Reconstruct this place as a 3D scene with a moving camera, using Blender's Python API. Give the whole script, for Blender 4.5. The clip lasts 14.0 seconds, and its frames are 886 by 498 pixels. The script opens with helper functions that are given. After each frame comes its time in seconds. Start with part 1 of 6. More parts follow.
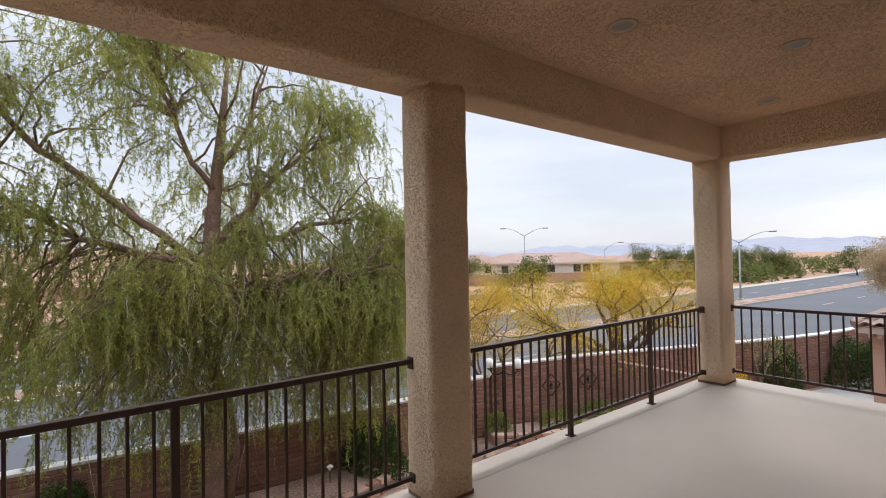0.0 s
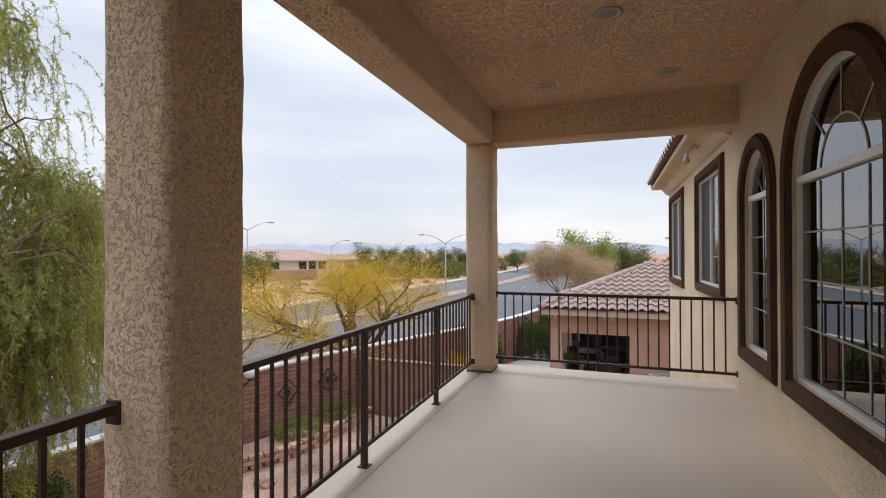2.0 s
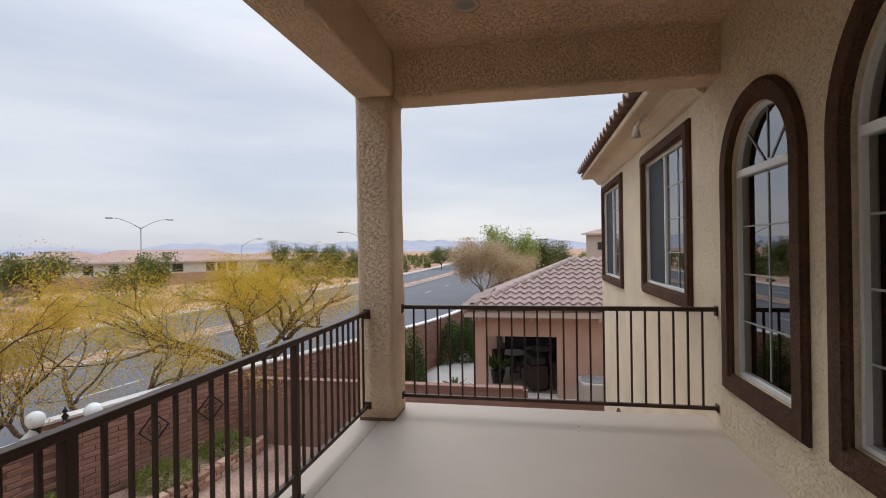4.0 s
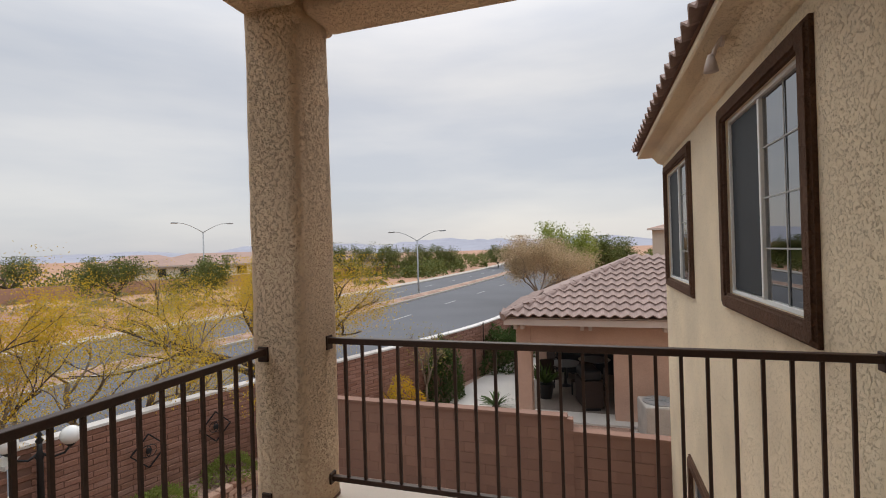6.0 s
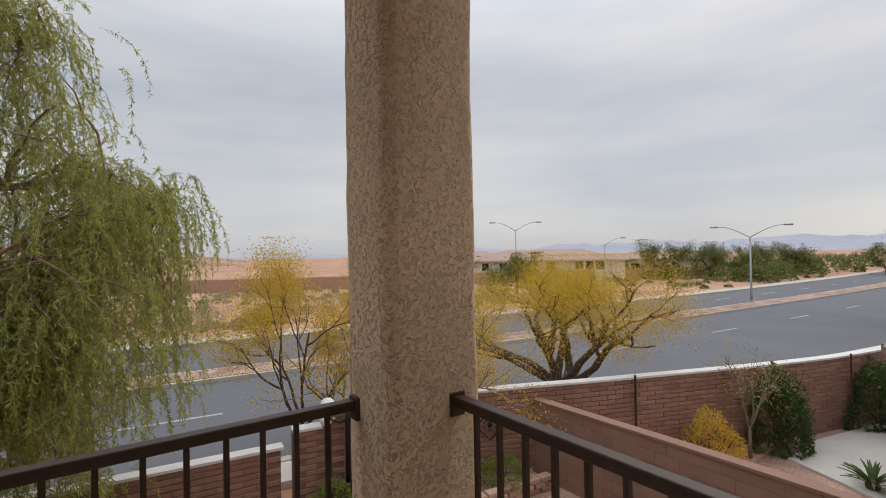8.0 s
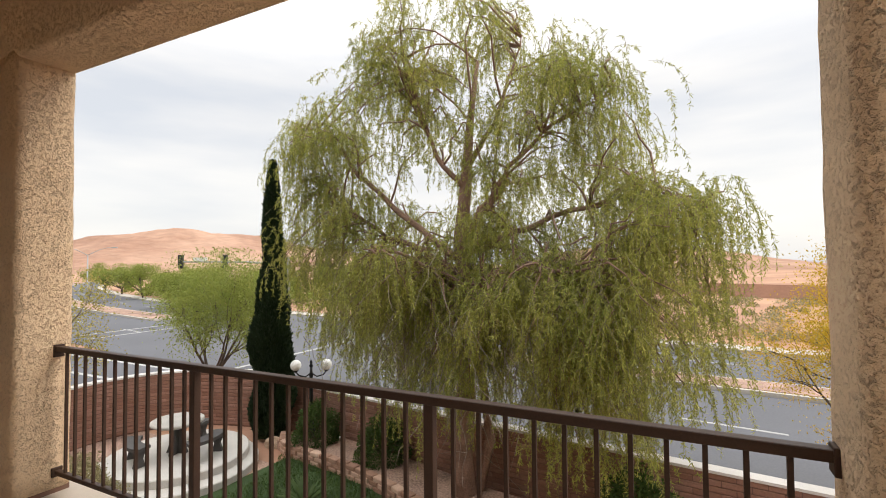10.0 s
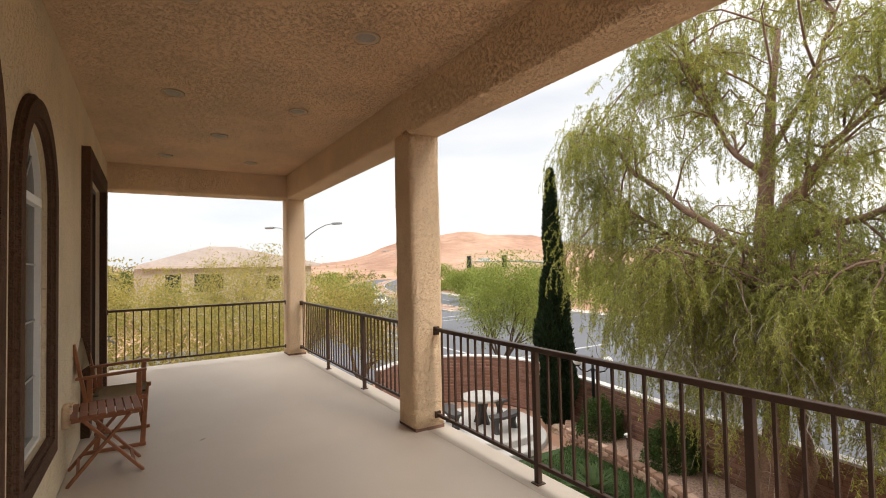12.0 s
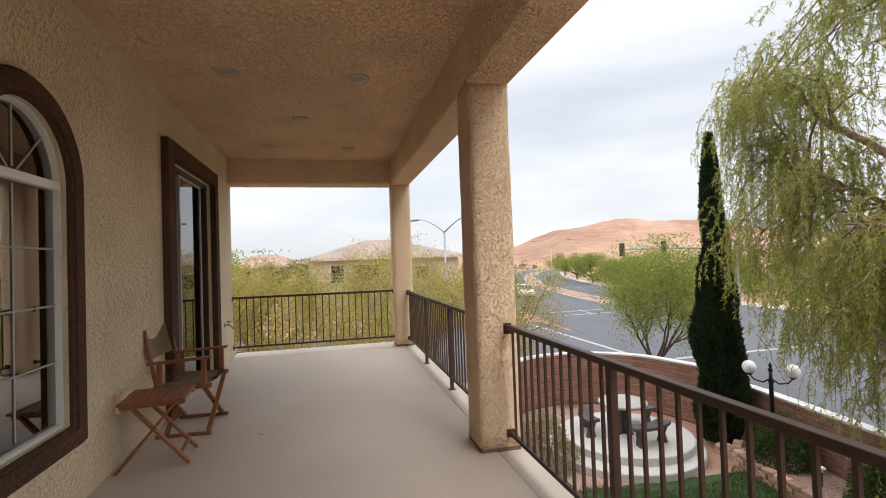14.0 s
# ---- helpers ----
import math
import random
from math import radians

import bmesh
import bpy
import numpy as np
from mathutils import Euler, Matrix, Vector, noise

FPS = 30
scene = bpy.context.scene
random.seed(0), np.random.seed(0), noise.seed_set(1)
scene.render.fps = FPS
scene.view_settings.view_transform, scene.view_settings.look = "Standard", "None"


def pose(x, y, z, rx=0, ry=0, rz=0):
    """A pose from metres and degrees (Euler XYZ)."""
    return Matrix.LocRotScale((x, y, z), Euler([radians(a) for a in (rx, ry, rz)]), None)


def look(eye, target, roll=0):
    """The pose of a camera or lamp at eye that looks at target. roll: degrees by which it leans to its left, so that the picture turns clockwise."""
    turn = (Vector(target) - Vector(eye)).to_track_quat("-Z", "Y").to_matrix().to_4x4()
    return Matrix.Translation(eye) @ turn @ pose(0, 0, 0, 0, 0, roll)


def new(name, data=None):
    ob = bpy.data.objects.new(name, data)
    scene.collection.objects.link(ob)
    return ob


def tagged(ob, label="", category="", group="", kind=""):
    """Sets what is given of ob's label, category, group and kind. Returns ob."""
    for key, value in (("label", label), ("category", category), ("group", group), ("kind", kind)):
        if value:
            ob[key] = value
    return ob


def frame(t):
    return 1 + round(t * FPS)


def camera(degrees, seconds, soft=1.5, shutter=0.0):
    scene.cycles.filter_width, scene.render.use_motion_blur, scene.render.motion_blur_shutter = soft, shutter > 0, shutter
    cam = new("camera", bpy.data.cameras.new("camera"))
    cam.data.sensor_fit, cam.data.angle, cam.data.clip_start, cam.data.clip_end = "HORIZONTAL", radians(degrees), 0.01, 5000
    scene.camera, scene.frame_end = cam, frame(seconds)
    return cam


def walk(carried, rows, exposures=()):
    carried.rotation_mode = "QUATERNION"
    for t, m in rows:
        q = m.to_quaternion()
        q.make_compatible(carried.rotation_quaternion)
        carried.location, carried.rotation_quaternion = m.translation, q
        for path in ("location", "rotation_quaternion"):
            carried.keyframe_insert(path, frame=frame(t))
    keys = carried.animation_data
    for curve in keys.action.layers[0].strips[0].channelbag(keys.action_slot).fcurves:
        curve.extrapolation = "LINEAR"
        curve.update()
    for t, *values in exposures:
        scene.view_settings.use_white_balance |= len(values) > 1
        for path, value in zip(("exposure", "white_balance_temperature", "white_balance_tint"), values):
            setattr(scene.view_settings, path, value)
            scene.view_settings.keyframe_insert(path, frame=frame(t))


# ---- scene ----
cam = camera(86.4, 14.0, 1.0)
PATH = [
    (0, (0.403, 0.039, 1.612), (1.625, 1.622, 1.646), -1.1),
    (0.5, (0.569, 0.338, 1.5), (1.973, 1.761, 1.531), -1.0),
    (1, (0.633, 0.679, 1.476), (2.264, 1.836, 1.5), -0.5),
    (1.5, (0.816, 0.956, 1.447), (2.593, 1.873, 1.471), -0.2),
    (2, (1.057, 1.153, 1.431), (2.941, 1.824, 1.446), -0.1),
    (2.5, (1.372, 1.308, 1.433), (3.307, 1.814, 1.442), -0.2),
    (3, (1.777, 1.405, 1.455), (3.736, 1.81, 1.462), -0.3),
    (3.2, (1.967, 1.441, 1.43), (3.931, 1.818, 1.437), -0.4),
    (5.3, (3.808, 1.094, 1.456), (5.773, 1.465, 1.45), -1.3),
    (5.5, (3.98, 1.072, 1.433), (5.931, 1.508, 1.432), -1.5),
    (6, (4.392, 1.027, 1.43), (6.298, 1.633, 1.433), -1.7),
    (6.5, (4.786, 0.935, 1.43), (6.644, 1.676, 1.441), -1.9),
    (7, (5.175, 0.997, 1.411), (6.948, 1.923, 1.433), -1.9),
    (7.5, (5.544, 1.1, 1.413), (7.111, 2.343, 1.435), -1.2),
    (8, (5.792, 1.203, 1.425), (6.961, 2.825, 1.449), -1.0),
    (8.5, (5.917, 1.356, 1.431), (6.582, 3.242, 1.46), -0.5),
    (9, (6.021, 1.385, 1.422), (6.067, 3.385, 1.442), -0.9),
    (9.2, (6.018, 1.356, 1.396), (5.847, 3.349, 1.427), -0.7),
    (11.3, (6.364, 0.57, 1.523), (4.814, 1.831, 1.598), -1.3),
    (11.5, (6.362, 0.51, 1.521), (4.761, 1.708, 1.592), -1.3),
    (12, (6.349, 0.456, 1.509), (4.65, 1.51, 1.578), -1.3),
    (12.5, (6.353, 0.642, 1.497), (4.601, 1.604, 1.56), -1.7),
    (13, (6.284, 0.885, 1.477), (4.468, 1.721, 1.531), -1.9),
    (13.5, (6.089, 1.143, 1.462), (4.193, 1.777, 1.511), -2.0),
    (14, (5.859, 1.461, 1.422), (3.914, 1.924, 1.47), -2.0),
]
walk(cam, [(t, look(eye, target, roll)) for t, eye, target, roll in PATH],
     [(0, 0.42, 6450, 10), (2, 0.35, 6500, 10), (3, 0.2, 6400, 10), (5.5, 0.08, 6700, 10), (6, 0.02, 6900, 10), (7.5, -0.12, 6850, 10), (8.5, 0.02, 6900, 10), (9.0, 0.26, 7200, 10), (11.4, 0.80, 7500, 10), (12.5, 0.78, 7500, 10), (14, 0.65, 7000, 10)])

# ---- world, sun ----
world = bpy.data.worlds.new("overcast_sky")
scene.world = world
world.use_nodes = True
wn, wl = world.node_tree.nodes, world.node_tree.links
wn.clear()
w_out = wn.new("ShaderNodeOutputWorld")
w_bg = wn.new("ShaderNodeBackground")
w_sky = wn.new("ShaderNodeTexSky")
w_sky.sky_type, w_sky.sun_disc = "NISHITA", False
w_sky.sun_elevation, w_sky.sun_rotation = radians(42), radians(70)
w_sky.dust_density, w_sky.air_density = 2.0, 1.0
w_tc = wn.new("ShaderNodeTexCoord")
w_map = wn.new("ShaderNodeMapping")
w_map.inputs["Scale"].default_value = (1.0, 1.0, 5.0)
w_noise = wn.new("ShaderNodeTexNoise")
w_noise.inputs["Scale"].default_value = 1.6
w_noise.inputs["Detail"].default_value = 5.0
w_noise.inputs["Roughness"].default_value = 0.5
w_ramp = wn.new("ShaderNodeValToRGB")
w_ramp.color_ramp.elements[0].position, w_ramp.color_ramp.elements[0].color = 0.34, (0.60, 0.67, 0.80, 1)
w_ramp.color_ramp.elements[1].position, w_ramp.color_ramp.elements[1].color = 0.68, (0.86, 0.89, 0.95, 1)
w_sep = wn.new("ShaderNodeSeparateXYZ")
w_zen = wn.new("ShaderNodeMapRange")
w_zen.interpolation_type = "SMOOTHSTEP"
w_zen.inputs["From Min"].default_value, w_zen.inputs["From Max"].default_value = 0.30, 0.95
w_zen.inputs["To Min"].default_value, w_zen.inputs["To Max"].default_value = 0.80, 2.4
w_mul = wn.new("ShaderNodeVectorMath")
w_mul.operation = "SCALE"
w_mix = wn.new("ShaderNodeMix")
w_mix.data_type = "RGBA"
w_mix.inputs[0].default_value = 0.12
wl.new(w_tc.outputs["Generated"], w_map.inputs["Vector"])
wl.new(w_map.outputs[0], w_noise.inputs["Vector"])
wl.new(w_noise.outputs["Fac"], w_ramp.inputs[0])
wl.new(w_tc.outputs["Generated"], w_sep.inputs[0])
wl.new(w_sep.outputs["Z"], w_zen.inputs["Value"])
wl.new(w_ramp.outputs[0], w_mul.inputs[0])
wl.new(w_zen.outputs[0], w_mul.inputs["Scale"])
w_skys = wn.new("ShaderNodeVectorMath")
w_skys.operation = "SCALE"
w_skys.inputs["Scale"].default_value = 0.12
wl.new(w_sky.outputs[0], w_skys.inputs[0])
wl.new(w_mul.outputs[0], w_mix.inputs[6])
wl.new(w_skys.outputs[0], w_mix.inputs[7])
wl.new(w_mix.outputs[2], w_bg.inputs["Color"])
w_bg.inputs["Strength"].default_value = 1.0
wl.new(w_bg.outputs[0], w_out.inputs[0])
sun = new("sun", bpy.data.lights.new("sun", "SUN"))
sun.data.energy, sun.data.angle, sun.data.color = 0.8, radians(25), (1.0, 0.95, 0.88)
sun.matrix_world = look((0, 0, 50), (-0.70 * 50, -0.25 * 50, 50 - 0.67 * 50))


# ---- materials ----
def mat(name, color, rough=0.7, metal=0.0, var=0.18, scale=3.0, grain=60.0, bump=0.0, bump_scale=80.0, dist=0.004, spread=0.0, tint=None, spec=0.3):
    m = bpy.data.materials.new(name)
    m.use_nodes = True
    n, l = m.node_tree.nodes, m.node_tree.links
    b = n["Principled BSDF"]
    b.inputs["Roughness"].default_value, b.inputs["Metallic"].default_value = rough, metal
    b.inputs["Specular IOR Level"].default_value = spec
    tc = n.new("ShaderNodeTexCoord")
    geo = n.new("ShaderNodeNewGeometry")
    n1 = n.new("ShaderNodeTexNoise")
    n1.inputs["Scale"].default_value, n1.inputs["Detail"].default_value = scale, 4.0
    n2 = n.new("ShaderNodeTexNoise")
    n2.inputs["Scale"].default_value, n2.inputs["Detail"].default_value = grain, 3.0
    l.new(geo.outputs["Position"], n1.inputs["Vector"])
    l.new(geo.outputs["Position"], n2.inputs["Vector"])
    add = n.new("ShaderNodeMath")
    add.operation = "ADD"
    l.new(n1.outputs["Fac"], add.inputs[0])
    l.new(n2.outputs["Fac"], add.inputs[1])
    rng = n.new("ShaderNodeMapRange")
    rng.inputs["From Min"].default_value, rng.inputs["From Max"].default_value = 0.6, 1.4
    rng.inputs["To Min"].default_value, rng.inputs["To Max"].default_value = 1 - var, 1 + var
    l.new(add.outputs[0], rng.inputs["Value"])
    last = rng.outputs[0]
    if spread:
        oi = n.new("ShaderNodeObjectInfo")
        isl = n.new("ShaderNodeMath")
        isl.operation = "ADD"
        l.new(oi.outputs["Random"], isl.inputs[0])
        l.new(geo.outputs["Random Per Island"], isl.inputs[1])
        fr = n.new("ShaderNodeMath")
        fr.operation = "FRACT"
        l.new(isl.outputs[0], fr.inputs[0])
        r2 = n.new("ShaderNodeMapRange")
        r2.inputs["To Min"].default_value, r2.inputs["To Max"].default_value = 1 - spread, 1 + spread
        l.new(fr.outputs[0], r2.inputs["Value"])
        mm = n.new("ShaderNodeMath")
        mm.operation = "MULTIPLY"
        l.new(last, mm.inputs[0])
        l.new(r2.outputs[0], mm.inputs[1])
        last = mm.outputs[0]
    sc = n.new("ShaderNodeVectorMath")
    sc.operation = "SCALE"
    sc.inputs[0].default_value = color
    if tint:
        mx = n.new("ShaderNodeMix")
        mx.data_type = "RGBA"
        mx.inputs[6].default_value, mx.inputs[7].default_value = (*color, 1), (*tint, 1)
        if spread:
            l.new(fr.outputs[0], mx.inputs[0])
        else:
            tr = n.new("ShaderNodeMapRange")
            tr.inputs["From Min"].default_value, tr.inputs["From Max"].default_value = 0.4, 0.62
            l.new(n1.outputs["Fac"], tr.inputs["Value"])
            l.new(tr.outputs[0], mx.inputs[0])
        l.new(mx.outputs[2], sc.inputs[0])
    l.new(last, sc.inputs["Scale"])
    l.new(sc.outputs[0], b.inputs["Base Color"])
    if bump:
        n3 = n.new("ShaderNodeTexNoise")
        n3.inputs["Scale"].default_value, n3.inputs["Detail"].default_value = bump_scale, 4.0
        l.new(geo.outputs["Position"], n3.inputs["Vector"])
        bp = n.new("ShaderNodeBump")
        bp.inputs["Strength"].default_value, bp.inputs["Distance"].default_value = bump, dist
        l.new(n3.outputs["Fac"], bp.inputs["Height"])
        l.new(bp.outputs[0], b.inputs["Normal"])
    return m


def stucco(name, color, scale=26.0, depth=0.006, var=0.1, gap=(0.47, 0.56), pit_shade=0.72):
    """Lace-textured stucco: flat trowelled patches standing off a rough ground, whose crevice shade is put into the
    colour.
    """
    m = bpy.data.materials.new(name)
    m.use_nodes = True
    n, l = m.node_tree.nodes, m.node_tree.links
    b = n["Principled BSDF"]
    b.inputs["Roughness"].default_value, b.inputs["Specular IOR Level"].default_value = 0.9, 0.15
    geo = n.new("ShaderNodeNewGeometry")
    warp = n.new("ShaderNodeTexNoise")
    warp.inputs["Scale"].default_value, warp.inputs["Detail"].default_value = scale, 3.0
    warp.inputs["Roughness"].default_value, warp.inputs["Distortion"].default_value = 0.6, 0.9
    fine = n.new("ShaderNodeTexNoise")
    fine.inputs["Scale"].default_value, fine.inputs["Detail"].default_value = 190.0, 4.0
    big = n.new("ShaderNodeTexNoise")
    big.inputs["Scale"].default_value, big.inputs["Detail"].default_value = 1.3, 4.0
    for t in (warp, fine, big):
        l.new(geo.outputs["Position"], t.inputs["Vector"])
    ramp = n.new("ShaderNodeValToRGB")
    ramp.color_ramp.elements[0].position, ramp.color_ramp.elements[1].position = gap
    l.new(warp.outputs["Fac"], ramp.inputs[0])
    mixh = n.new("ShaderNodeMath")
    mixh.operation = "MULTIPLY_ADD"
    mixh.inputs[1].default_value = 0.5
    l.new(fine.outputs["Fac"], mixh.inputs[0])
    l.new(ramp.outputs[0], mixh.inputs[2])
    bp = n.new("ShaderNodeBump")
    bp.inputs["Strength"].default_value, bp.inputs["Distance"].default_value = 1.0, depth
    l.new(mixh.outputs[0], bp.inputs["Height"])
    l.new(bp.outputs[0], b.inputs["Normal"])
    rng = n.new("ShaderNodeMapRange")
    rng.inputs["From Min"].default_value, rng.inputs["From Max"].default_value = 0.3, 0.7
    rng.inputs["To Min"].default_value, rng.inputs["To Max"].default_value = 1 - var, 1 + var
    l.new(big.outputs["Fac"], rng.inputs["Value"])
    # shade of the crevices, put into the base colour by the relief mask
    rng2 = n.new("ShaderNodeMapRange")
    rng2.inputs["To Min"].default_value, rng2.inputs["To Max"].default_value = pit_shade, 1.04
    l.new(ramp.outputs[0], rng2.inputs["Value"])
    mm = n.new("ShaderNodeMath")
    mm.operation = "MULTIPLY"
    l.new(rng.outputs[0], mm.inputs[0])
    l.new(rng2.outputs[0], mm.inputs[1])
    sc = n.new("ShaderNodeVectorMath")
    sc.operation = "SCALE"
    sc.inputs[0].default_value = color
    l.new(mm.outputs[0], sc.inputs["Scale"])
    l.new(sc.outputs[0], b.inputs["Base Color"])
    return m


def glass(name, tint, ior=3.0):
    m = bpy.data.materials.new(name)
    m.use_nodes = True
    n, l = m.node_tree.nodes, m.node_tree.links
    n.clear()
    o = n.new("ShaderNodeOutputMaterial")
    mix = n.new("ShaderNodeMixShader")
    tr = n.new("ShaderNodeBsdfTransparent")
    tr.inputs[0].default_value = (*tint, 1)
    gl = n.new("ShaderNodeBsdfGlossy")
    gl.inputs["Roughness"].default_value = 0.01
    fr = n.new("ShaderNodeFresnel")
    fr.inputs["IOR"].default_value = ior
    l.new(fr.outputs[0], mix.inputs[0])
    l.new(tr.outputs[0], mix.inputs[1])
    l.new(gl.outputs[0], mix.inputs[2])
    l.new(mix.outputs[0], o.inputs[0])
    return m


def leafmat(name, a, b2, trans=0.35):
    m = bpy.data.materials.new(name)
    m.use_nodes = True
    n, l = m.node_tree.nodes, m.node_tree.links
    n.clear()
    o = n.new("ShaderNodeOutputMaterial")
    geo = n.new("ShaderNodeNewGeometry")
    nz = n.new("ShaderNodeTexNoise")
    nz.inputs["Scale"].default_value, nz.inputs["Detail"].default_value = 0.9, 3.0
    l.new(geo.outputs["Position"], nz.inputs["Vector"])
    ad = n.new("ShaderNodeMath")
    ad.operation = "MULTIPLY_ADD"
    ad.inputs[1].default_value = 0.55
    l.new(geo.outputs["Random Per Island"], ad.inputs[0])
    mr = n.new("ShaderNodeMapRange")
    mr.inputs["From Min"].default_value, mr.inputs["From Max"].default_value = 0.3, 0.7
    mr.inputs["To Min"].default_value, mr.inputs["To Max"].default_value = 0.0, 0.45
    l.new(nz.outputs["Fac"], mr.inputs["Value"])
    l.new(mr.outputs[0], ad.inputs[2])
    mx = n.new("ShaderNodeMix")
    mx.data_type = "RGBA"
    mx.inputs[6].default_value, mx.inputs[7].default_value = (*a, 1), (*b2, 1)
    l.new(ad.outputs[0], mx.inputs[0])
    d = n.new("ShaderNodeBsdfPrincipled")
    d.inputs["Roughness"].default_value = 0.6
    d.inputs["Specular IOR Level"].default_value = 0.25
    t = n.new("ShaderNodeBsdfTranslucent")
    ms = n.new("ShaderNodeMixShader")
    ms.inputs[0].default_value = trans
    l.new(mx.outputs[2], d.inputs["Base Color"])
    l.new(mx.outputs[2], t.inputs["Color"])
    l.new(d.outputs[0], ms.inputs[1])
    l.new(t.outputs[0], ms.inputs[2])
    l.new(ms.outputs[0], o.inputs[0])
    return m


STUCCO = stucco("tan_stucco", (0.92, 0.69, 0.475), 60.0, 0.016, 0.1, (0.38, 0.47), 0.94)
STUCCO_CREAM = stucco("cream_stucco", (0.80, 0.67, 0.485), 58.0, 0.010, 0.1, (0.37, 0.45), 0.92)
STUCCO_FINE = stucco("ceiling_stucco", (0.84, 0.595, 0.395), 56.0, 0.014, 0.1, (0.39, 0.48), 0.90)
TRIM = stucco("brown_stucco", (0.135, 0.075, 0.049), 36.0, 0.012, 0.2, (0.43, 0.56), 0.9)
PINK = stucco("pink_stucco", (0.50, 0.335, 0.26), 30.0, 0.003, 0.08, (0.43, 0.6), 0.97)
FLOOR = mat("deck_coating", (0.53, 0.45, 0.375), 0.55, var=0.10, scale=1.1, grain=220, bump=0.25, bump_scale=240, dist=0.0015)
CURB = mat("pale_concrete", (0.66, 0.62, 0.57), 0.8, var=0.12, scale=2.5, grain=150, bump=0.3, bump_scale=120, dist=0.002)
DECKEDGE = mat("deck_edge_coating", (0.54, 0.465, 0.39), 0.7, var=0.1, scale=2.0, grain=150, bump=0.25, bump_scale=160, dist=0.002)
KERB = mat("weathered_kerb", (0.46, 0.42, 0.37), 0.9, var=0.15, scale=0.6, grain=20)
RAIL = mat("dark_brown_metal", (0.065, 0.036, 0.026), 0.5, var=0.2, scale=5, grain=120, bump=0.15, bump_scale=200, dist=0.001, spec=0.3)
VINYL = mat("white_vinyl", (0.80, 0.80, 0.78), 0.35, var=0.05, scale=3, grain=60, spec=0.5)
GLASS = glass("window_glass", (0.16, 0.17, 0.18), 4.0)
MUNTIN = mat("muntin_vinyl", (0.40, 0.40, 0.39), 0.5, var=0.05, scale=3, grain=60)
COATED = glass("coated_glass", (0.30, 0.32, 0.34), 4.5)
SCREEN = mat("insect_screen", (0.035, 0.04, 0.045), 0.7, var=0.15, scale=4, grain=300)
# the unlit room's dimness is put into these two dark base colours
ROOM = mat("room_shade_paint", (0.16, 0.14, 0.12), 0.9, var=0.08, scale=1)
ROOMFLOOR = mat("room_shade_carpet", (0.20, 0.17, 0.14), 0.95, var=0.15, scale=2, grain=200)
BLACK = mat("black_iron", (0.018, 0.018, 0.02), 0.4, var=0.2, scale=8, grain=80, bump=0.2, bump_scale=60)
GLOBE = mat("white_globe", (0.82, 0.82, 0.80), 0.25, var=0.04, scale=5, spec=0.5)
WOOD = mat("oiled_teak", (0.27, 0.105, 0.05), 0.5, var=0.3, scale=14, grain=120, bump=0.2, bump_scale=90, dist=0.001)
CANVAS = mat("tan_canvas", (0.36, 0.275, 0.175), 0.9, var=0.15, scale=8, grain=300, bump=0.3, bump_scale=400, dist=0.001)
BLOCK = mat("red_slump_block", (0.33, 0.17, 0.12), 0.9, var=0.2, scale=2.0, grain=40, bump=0.7, bump_scale=26, dist=0.012, spread=0.22, tint=(0.27, 0.15, 0.115))
MORTAR = mat("mortar", (0.20, 0.115, 0.088), 0.95, var=0.15, scale=3, grain=60, bump=0.5, bump_scale=60)
CMU = mat("brown_block", (0.27, 0.158, 0.118), 0.92, var=0.12, scale=1.5, grain=90, bump=0.5, bump_scale=120, dist=0.003, spread=0.08)
CAP = mat("white_wall_cap", (0.66, 0.63, 0.60), 0.85, var=0.15, scale=2, grain=60, bump=0.4, bump_scale=60)
BRICK = mat("planter_brick", (0.40, 0.22, 0.15), 0.9, var=0.2, scale=4, grain=60, bump=0.6, bump_scale=40, dist=0.008, spread=0.25, tint=(0.47, 0.32, 0.24))
ASPHALT = mat("asphalt", (0.125, 0.128, 0.14), 0.9, var=0.14, scale=0.25, grain=18, bump=0.3, bump_scale=50)
PAINT = mat("road_paint", (0.40, 0.40, 0.39), 0.8, var=0.2, scale=2, grain=30)
GRAVEL = mat("red_gravel", (0.36, 0.235, 0.18), 0.95, var=0.75, scale=1.2, grain=22, bump=0.9, bump_scale=28, dist=0.03)
DESERT = mat("desert_soil", (0.40, 0.22, 0.145), 0.95, var=0.2, scale=0.08, grain=1.2, bump=0.5, bump_scale=2.0, dist=0.1, tint=(0.46, 0.275, 0.175))
LAWN = mat("lawn_soil", (0.05, 0.085, 0.03), 0.95, var=0.35, scale=2, grain=60, bump=0.8, bump_scale=90, dist=0.03)
STONE = mat("cast_stone", (0.44, 0.41, 0.37), 0.85, var=0.2, scale=4, grain=60, bump=0.4, bump_scale=60, dist=0.004)
PAVING = mat("patio_concrete", (0.55, 0.52, 0.48), 0.85, var=0.12, scale=1.5, grain=40, bump=0.2, bump_scale=80)
TILE = mat("clay_roof_tile", (0.335, 0.245, 0.215), 0.85, var=0.15, scale=3, grain=40, bump=0.3, bump_scale=40, dist=0.004, spread=0.05)
FASCIA = mat("fascia_paint", (0.55, 0.46, 0.41), 0.7, var=0.1, scale=2)
HILL = mat("hill_earth", (0.36, 0.205, 0.14), 1.0, var=0.25, scale=0.012, grain=0.09, bump=0.8, bump_scale=0.03, dist=8.0, tint=(0.43, 0.27, 0.19))
# distance haze is mixed into this blue-grey base colour
FARHILL = mat("hazed_mountain", (0.34, 0.345, 0.40), 1.0, var=0.12, scale=0.004, grain=0.03)
